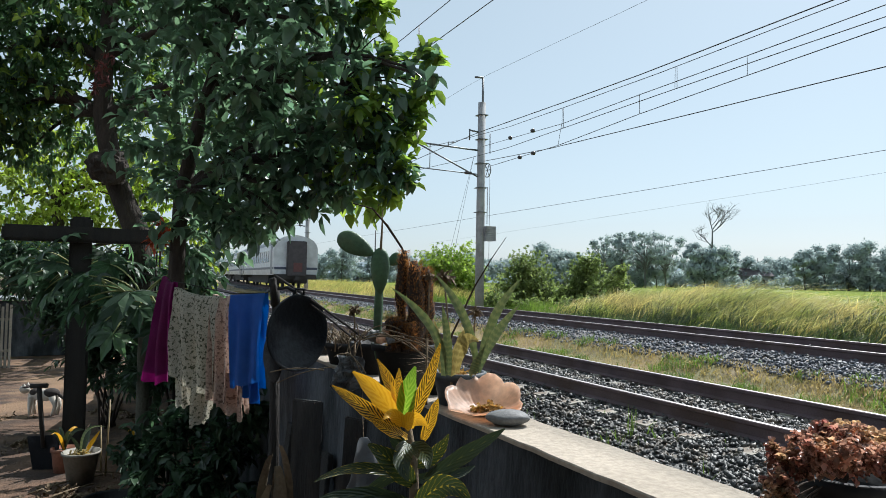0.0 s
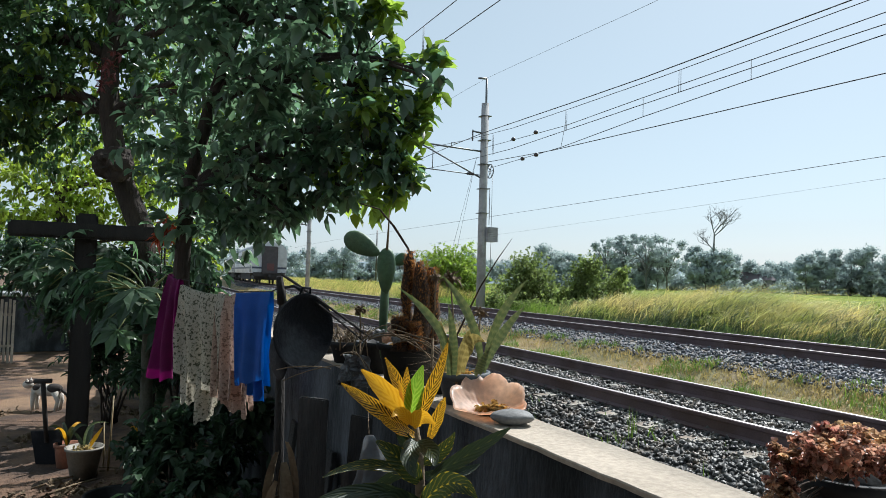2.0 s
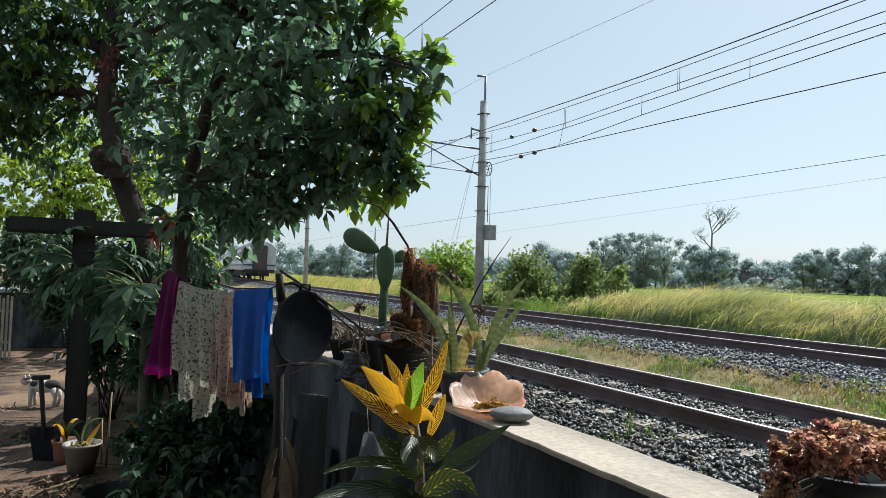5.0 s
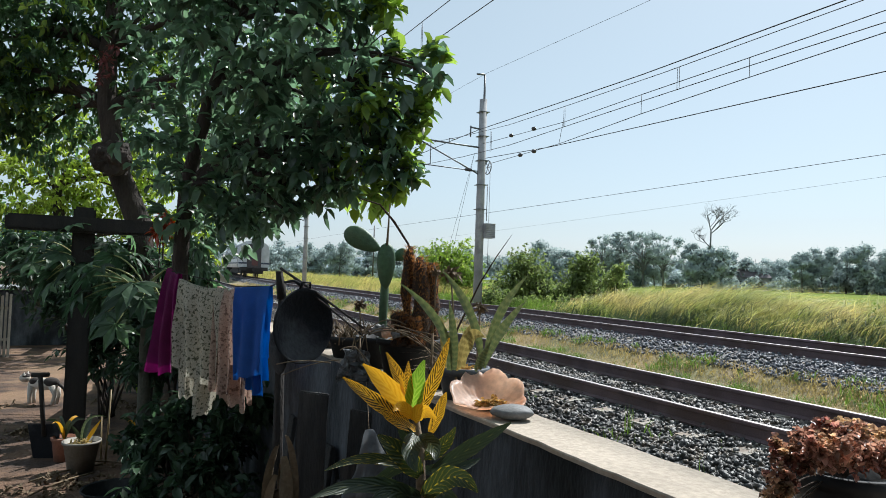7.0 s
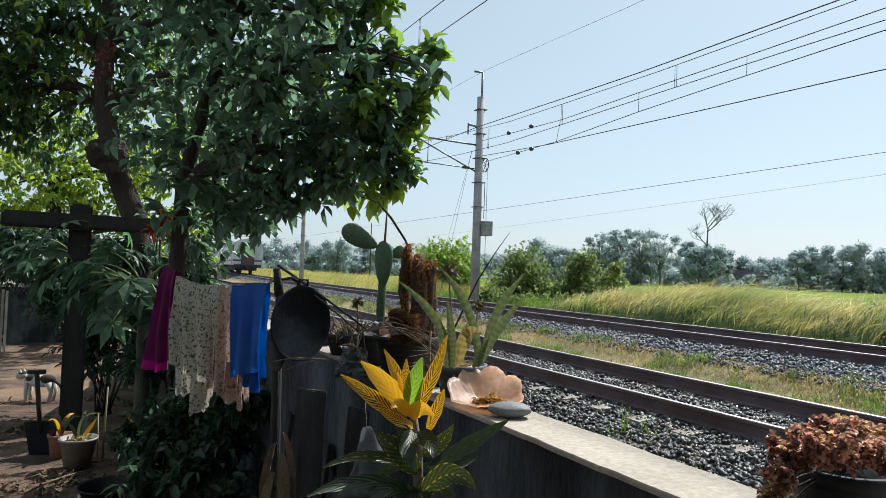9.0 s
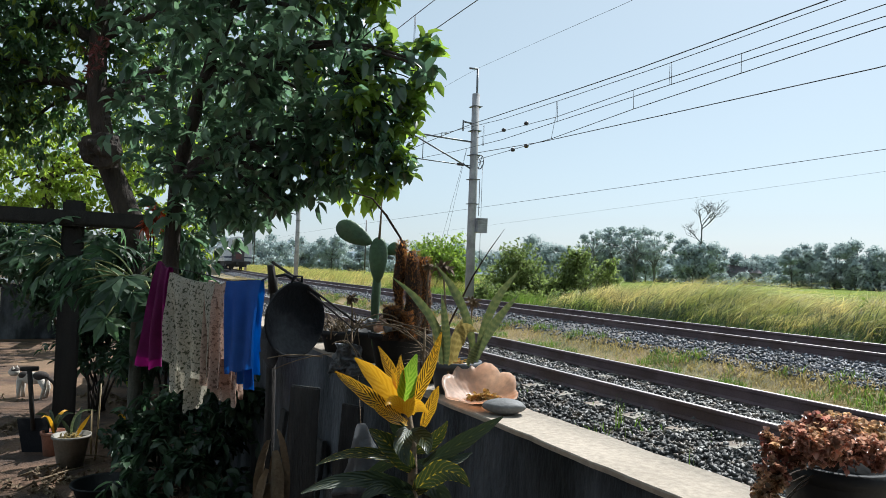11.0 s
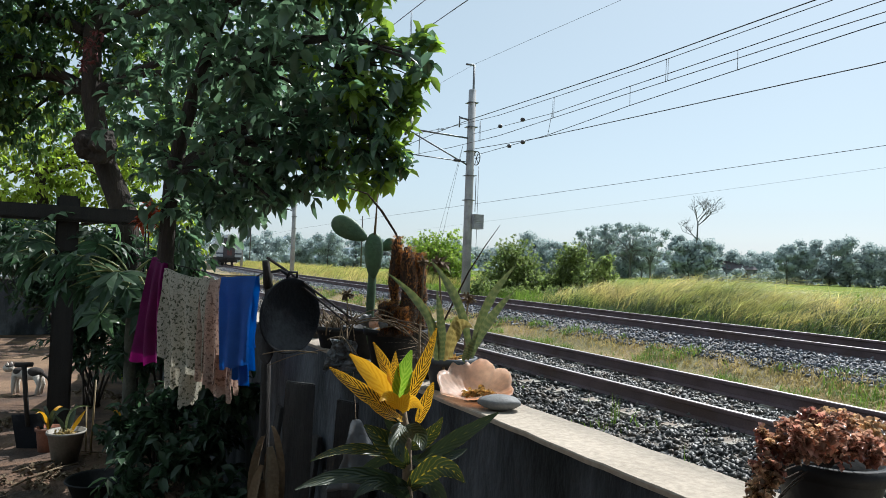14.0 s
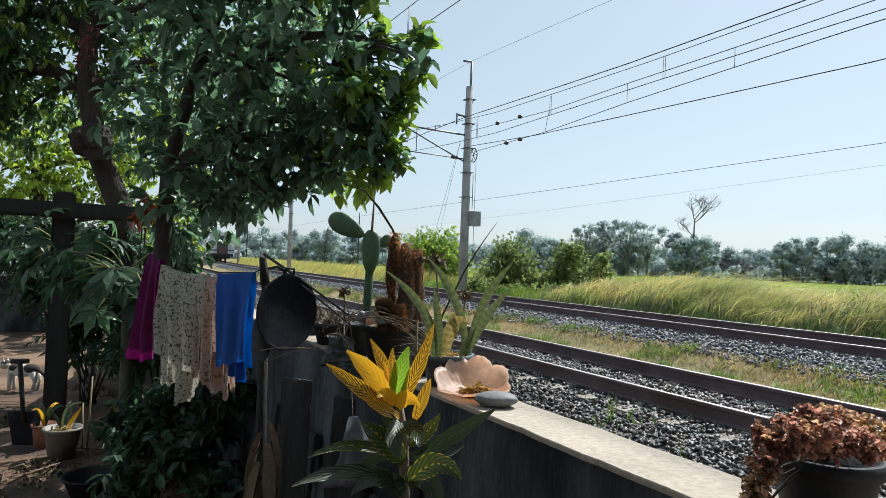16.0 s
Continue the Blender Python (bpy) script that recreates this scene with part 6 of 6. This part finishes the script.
def build_spade():
    base = Vector((-0.358, 6.696, -0.430))
    root = empty("spade", Matrix.Translation(base) @ pose(0, 0, 0, 6, -3, -25), "dark spade standing in the ground", "spade")
    part("shaft", tube([(0, 0, 0.2), (0, 0, 0.72)], 0.019, 8), WOOD_DARK, root)
    part("grip", tube([(-0.07, 0, 0.73), (0.07, 0, 0.73)], 0.02, 8), WOOD_DARK, root, "worn wooden T grip")
    bm = bmesh.new()
    box(bm, (0.27, 0.012, 0.3), (0, 0, 0.15), None, 0.005)
    for v in bm.verts:
        v.co.y += 0.5 * v.co.x ** 2
        v.co.x *= 0.8 + 0.2 * min(1, v.co.z / 0.1)
    part("blade", bm, IRON, root, "rusty iron blade")


build_spade()


def small_pot(p, r, h, material, label):
    q = Vector(p)
    root = empty("plant_pot", (q.x, q.y, -0.43), label, "pot", "small pots in the yard")
    pot = part("pot", pot_meshes(r, h), material, root)
    part("soil", lathe([(0.001, h - 0.02), (r * 0.85, h - 0.025)], 16), POTSOIL, pot)
    for i in range(6):
        a = i * 1.05 + r * 9
        part("leaf", strap(((0, 0, h - 0.03), (0.06 * math.cos(a), 0.06 * math.sin(a), h + 0.12), (0.15 * math.cos(a), 0.15 * math.sin(a), h + 0.14)), 0.035, i), CROTON_D if i % 3 else CROTON_P, root)


small_pot((-0.218, 6.589, -0.430), 0.1, 0.2, TERRA, "small terracotta pot with a leafy plant")
small_pot((0.347, 6.673, -0.430), 0.11, 0.16, POTBLACK, "black pot with a low plant in the shade")
o = part("bamboo_stake", tube([(0.100, 6.346, -0.430), (0.118, 6.383, 0.187)], [0.009, 0.007], 7), BAMBOO)
tagged(o, "thin bamboo stake stuck in the ground", "stake")
o = part("bamboo_stake", tube([(0.066, 6.430, -0.430), (0.056, 6.480, -0.044)], [0.008, 0.006], 7), BAMBOO)
tagged(o, "short bamboo stake stuck in the ground", "stake")

base = Vector((0.394, 7.579, -0.430))
root = empty("broadleaf_seedling", base, "low bright green broad-leaved seedling", "plant")
for i in range(6):
    a = i * 1.05
    z1 = Vector((0.294, 5.961, 0.090)).z - base.z
    part("leaf", strap(((0, 0, z1 - 0.15), (0.06 * math.cos(a), 0.06 * math.sin(a), z1 + 0.02), (0.19 * math.cos(a), 0.19 * math.sin(a), z1 + 0.05)), 0.07, i), CROTON_L, root)
part("stem", tube([(0, 0, 0), (0, 0, z1 - 0.13)], 0.012, 6), DRYSTEM, root)


def build_cat():
    q = Vector((-0.553, 9.230, -0.430))
    root = empty("cat", Matrix.Translation(q) @ pose(0, 0, 0, 0, 0, 150), "white cat with dark patches standing in the yard", "cat")

    def blob(name, at, half, m, tilt=0):
        bm = bmesh.new()
        bmesh.ops.create_icosphere(bm, subdivisions=3, radius=1)
        bm.transform(Matrix.Translation(at) @ pose(0, 0, 0, 0, tilt, 0) @ Matrix.Diagonal((*half, 1)))
        for f in bm.faces:
            f.smooth = True
        return part(name, bm, m, root)

    blob("body", (0, 0, 0.24), (0.19, 0.066, 0.072), FUR)
    blob("patch", (-0.09, 0, 0.262), (0.1, 0.07, 0.06), FURDARK)
    blob("patch", (0.09, 0, 0.268), (0.075, 0.066, 0.05), FURDARK)
    blob("head", (0.23, 0, 0.3), (0.062, 0.055, 0.052), FUR)
    blob("cap", (0.222, 0, 0.318), (0.05, 0.05, 0.04), FURDARK)
    for s in (-1, 1):
        part("ear", lathe([(0.02, 0), (0.001, 0.04)], 8), FUR, root).matrix_basis = pose(0.22, s * 0.032, 0.338, s * -12, 0, 0)
        part("leg", tube([(0.13, s * 0.04, 0.22), (0.14, s * 0.04, 0.1), (0.13, s * 0.04, 0.0)], [0.032, 0.022, 0.02], 8), FUR, root)
        part("leg", tube([(-0.13, s * 0.04, 0.23), (-0.17, s * 0.04, 0.12), (-0.14, s * 0.04, 0.0)], [0.042, 0.024, 0.02], 8), FUR, root)
    part("tail", tube([(-0.17, 0, 0.26), (-0.25, 0, 0.2), (-0.3, 0, 0.1), (-0.37, 0, 0.08)], [0.02, 0.018, 0.016, 0.012], 8), FURDARK, root)


build_cat()


def build_yard_edge():
    root = empty("slat_fence", (0, 0, 0), "pale wooden slat fence at the end of the yard", "fence")
    a, b = Vector((-1.40, 13.930, -0.430)), Vector((-2.45, 13.45, -0.430))
    n = 19
    for i in range(n):
        p = a.lerp(b, i / (n - 1))
        part("slat", boxm((0.04, 0.02, 1.1 + 0.06 * math.sin(i * 2.3)), (p.x, p.y, p.z + 0.55), 0.004), FENCE, root)
    for h in (0.3, 0.85):
        part("rail", tube([a + Vector((0, 0.03, h)), b + Vector((0, 0.03, h))], 0.025, 6), FENCE, root)
    p = Vector((-1.187, 15.794, 0.316))
    hut = empty("shed", Matrix.Translation((p.x, p.y, -0.43)) @ pose(0, 0, 0, 0, 0, 5), "grey block shed behind the shrubs", "shed")
    part("wall", boxm((5.5, 0.2, p.z + 0.43 + 0.35), (-1.6, 0, (p.z + 0.43 + 0.35) / 2), 0.01), WALLFACE, hut)
    part("roof", boxm((5.9, 1.6, 0.05), (-1.6, 0.5, p.z + 0.43 + 0.4), 0.01), ROOF, hut, "rusty sheet roof")


build_yard_edge()
build_bush("red_leaf_plant", [(0.409, 5.840, 1.554, 0.09), (0.426, 5.829, 1.623, 0.06)], 90, (0.1, 0.035), REDLEAF, 41, "plant with orange-red leaves among the branches")


def build_planks():
    random.seed(31)
    for i, (px, ln, w) in enumerate(((0, 1.0, 0.12), (0.25, 0.85, 0.1), (0.42, 0.95, 0.09), (0.75, 0.8, 0.14), (1.0, 0.9, 0.1), (1.3, 1.05, 0.12), (1.7, 0.9, 0.1))):
        o = part("plank", boxm((0.022, w, ln), (0, 0, ln / 2), 0.003), WOOD_GREY)
        o.matrix_basis = pose(0.86, 1.95 + px, -0.43, random.uniform(-3, 3), 7, random.uniform(-6, 6))
        tagged(o, "weathered grey plank leaning against the wall", "plank", "planks on the wall")
    # fallen leaves and twigs on the shaded ground
    rng = np.random.default_rng(6)
    cl = [(float(x), float(y), -0.42, 0.5, 0.02) for x, y in zip(rng.uniform(-2.5, 0.9, 26), rng.uniform(2.5, 10, 26))]
    stuff("leaf_litter", leaf_cloud("litter", cl, 5000, 0.05, 0.022, 17, 0.0, 0.0), DRYSTEM, "dead brown leaves scattered on the yard", "leaf litter")
    for i in range(9):
        p = Vector((rng.uniform(-0.8, 0.7), rng.uniform(3.2, 6.5), -0.415))
        a = rng.uniform(0, 6.28)
        o = part("twig", tube(bend(p, p + Vector((math.cos(a), math.sin(a), 0)) * 0.6, 0.02, 5), 0.007, 5), DRYSTEM)
        tagged(o, "dry twig lying on the yard earth", "twig", "twigs on the ground")


build_planks()


def build_wall_clutter():
    """Old boards, a dead stump, a stick and plastic sheet between the post and the croton."""
    for at, size, turn, label in (((0.66, 2.33, -0.43), (0.1, 0.02, 1.28), 4, "upright grey board in front of the wall"), ((0.77, 2.26, -0.43), (0.075, 0.02, 1.22), 8, "narrow upright grey board beside the post"), ((0.84, 2.1, -0.43), (0.12, 0.022, 1.08), -6, "rough upright plank beside the plants")):
        bm = box(bmesh.new(), size, (0, 0, size[2] / 2), None, 0.004)
        bmesh.ops.subdivide_edges(bm, edges=[e for e in bm.edges if abs(e.verts[0].co.z - e.verts[1].co.z) > 0.5], cuts=14)
        for v in bm.verts:
            v.co.x += 0.008 * noise.noise(Vector((v.co.z * 3, at[1] * 9, 0)))
            v.co.y += 0.006 * noise.noise(Vector((v.co.z * 2, at[0] * 9, 5)))
            if v.co.z > size[2] - 0.02:
                v.co.z += 0.02 * noise.noise(Vector((v.co.x * 30, at[1] * 5, 2)))
        o = part("board", bm, WOOD_GREY)
        o.matrix_basis = Matrix.Translation(at) @ pose(0, 0, 0, 3, turn * 0.4, turn - 25)
        tagged(o, label, "board", "boards by the wall")
    random.seed(61)
    root = empty("banana_stump", (0.534, 2.136, -0.43), "dried brown banana stump with peeling sheaths", "stump")
    part("core", tube([(0, 0, 0.11 * k) for k in range(10)], [0.05 - 0.003 * k for k in range(10)], 12, 0.2), DRYSTEM, root)
    for k in range(16):
        a, z = k * 2.4, 1.16 - 0.03 * k
        d = Vector((math.cos(a), math.sin(a), 0))
        part("sheath", strap((d * 0.01 + Vector((0, 0, z)), d * 0.036 + Vector((0, 0, z - 0.14)), d * 0.05 + Vector((0, 0, z - 0.34))), 0.05, k, face=d, cup=0.6), DRYSTEM, root)
    for a, b, r in (((0.585, 2.47, 0.912), (0.70, 2.19, 0.95), 0.0022), ((0.60, 2.42, 0.88), (0.72, 2.15, 0.965), 0.0018)):
        o = part("stick", tube(bend(a, b, 0.01, 6), r, 6, 0.1), DRYSTEM)
        tagged(o, "thin dry stick wedged across the boards", "stick", "leaning sticks")
    n = 30
    v = []
    for j in range(n + 1):
        for i in range(n + 1):
            q = Vector((i / n * 3, j / n * 3.5, 1))
            fold = abs(noise.noise(q)) + 0.5 * abs(noise.noise(q * 2.3)) + 0.25 * abs(noise.noise(q * 5))
            v.append((0.1 * (i / n - 0.5) * (1.2 - 0.4 * j / n) + 0.02 * noise.noise(q * 1.3), 0.035 * fold, 0.11 * (j / n - 0.5) + 0.02 * noise.noise(q + Vector((5, 0, 0)))))
    bm = raw("sheet", v, [(j * (n + 1) + i, j * (n + 1) + i + 1, (j + 1) * (n + 1) + i + 1, (j + 1) * (n + 1) + i) for j in range(n) for i in range(n)])
    o = part("plastic_sheet", bm, BAG)
    o.modifiers.new("thick", "SOLIDIFY").thickness = 0.001
    o.matrix_basis = Matrix.Translation((0.80, 2.22, 0.925)) @ pose(0, 0, 0, 0, 0, -20)
    tagged(o, "crumpled clear plastic sheet stuffed beside the pots", "plastic")


build_wall_clutter()


def build_unseen_house():
    """An unseen house behind the camera, added so its wall and roof block sky light."""
    root = empty("house", (0, 0, 0), "unseen house wall and roof added to darken the yard", "house", kind="structure")
    part("wall", boxm((6.0, 0.18, 3.0), (-2.6, -1.6, 1.07), 0.01), MAST, root)
    part("roof", boxm((6.6, 4.1, 0.06), (-2.75, -0.55, 2.66), 0.01), ROOF, root, "added roof that blocks sky light")
    for x in (-5.6, -2.8, 0.3):
        part("post", boxm((0.12, 0.12, 3.0), (x, 0.8, 1.07), 0.01) if x < 0 else boxm((0.12, 0.12, 3.0), (0.45, -1.2, 1.07), 0.01), WOOD_DARK, root)


build_unseen_house()


def weed(p, h, seed):
    q = Vector(p)
    r = np.tile(np.array([[q.x, q.y, q.z - 0.03]]), (5, 1)) + np.random.default_rng(seed).normal(size=(5, 3)) * np.array([0.02, 0.02, 0])
    o = part("weed", blades("weed", r, h, 0.006, seed, (0, 0), 0.12), GRASS)
    tagged(o, "single thin weed growing through the ballast", "weed", "weeds in the ballast")


weed((4.729, 5.120, -0.270), 0.42, 1)
weed((4.797, 5.146, -0.270), 0.3, 2)
weed((5.000, 6.660, -0.300), 0.14, 3)
weed((4.504, 4.014, -0.350), 0.18, 4)
weed((5.093, 4.319, -0.270), 0.14, 5)
o = part("dry_branch", tube([(1.100, 2.065, 0.905), (1.095, 2.033, 1.070), (1.185, 2.037, 1.237), (1.234, 2.008, 1.334), (1.276, 1.983, 1.407)], [0.003, 0.003, 0.0025, 0.002, 0.001], 6, 0.25), CORE)
tagged(o, "thin dry branch sticking up between the pots", "branch")


base = Vector((0.137, 5.135, -0.430))
o = part("washbasin", lathe([(0.001, 0.0), (0.13, 0.0), (0.19, 0.15), (0.205, 0.155), (0.2, 0.165), (0.185, 0.155), (0.125, 0.012), (0.001, 0.012)], 36), POTBLACK)
o.matrix_basis = Matrix.Translation(base)
tagged(o, "dark plastic basin standing on the shaded ground", "basin")


def dead_grass_pot(p, r, h, n, seed):
    q = Vector(p)
    root = empty("plant_pot", (q.x, q.y, 0.853), "added black pot with dead grey grass, covering the wall top", "pot", "pots on the wall")
    part("pot", pot_meshes(r, h), POTBLACK, root)
    rng = np.random.default_rng(seed)
    roots = np.stack([rng.normal(size=n) * r * 0.4, rng.normal(size=n) * r * 0.4, np.full(n, h - 0.035)], 1)
    tagged(part("dead_grass", blades("dead_grass", roots, 0.12, 0.006, seed, (-0.2, -0.2), 0.9, 0.3), DRYSTEM, root, "dead grey grass"), kind="stuff")


# black pots added to cover the bright wall top under the dead grass
dead_grass_pot((1.070, 3.060, 0.871), 0.1, 0.1, 160, 3)
dead_grass_pot((1.070, 3.505, 0.882), 0.11, 0.1, 90, 4)
dead_grass_pot((1.100, 2.157, 0.847), 0.04, 0.07, 60, 5)

motions()
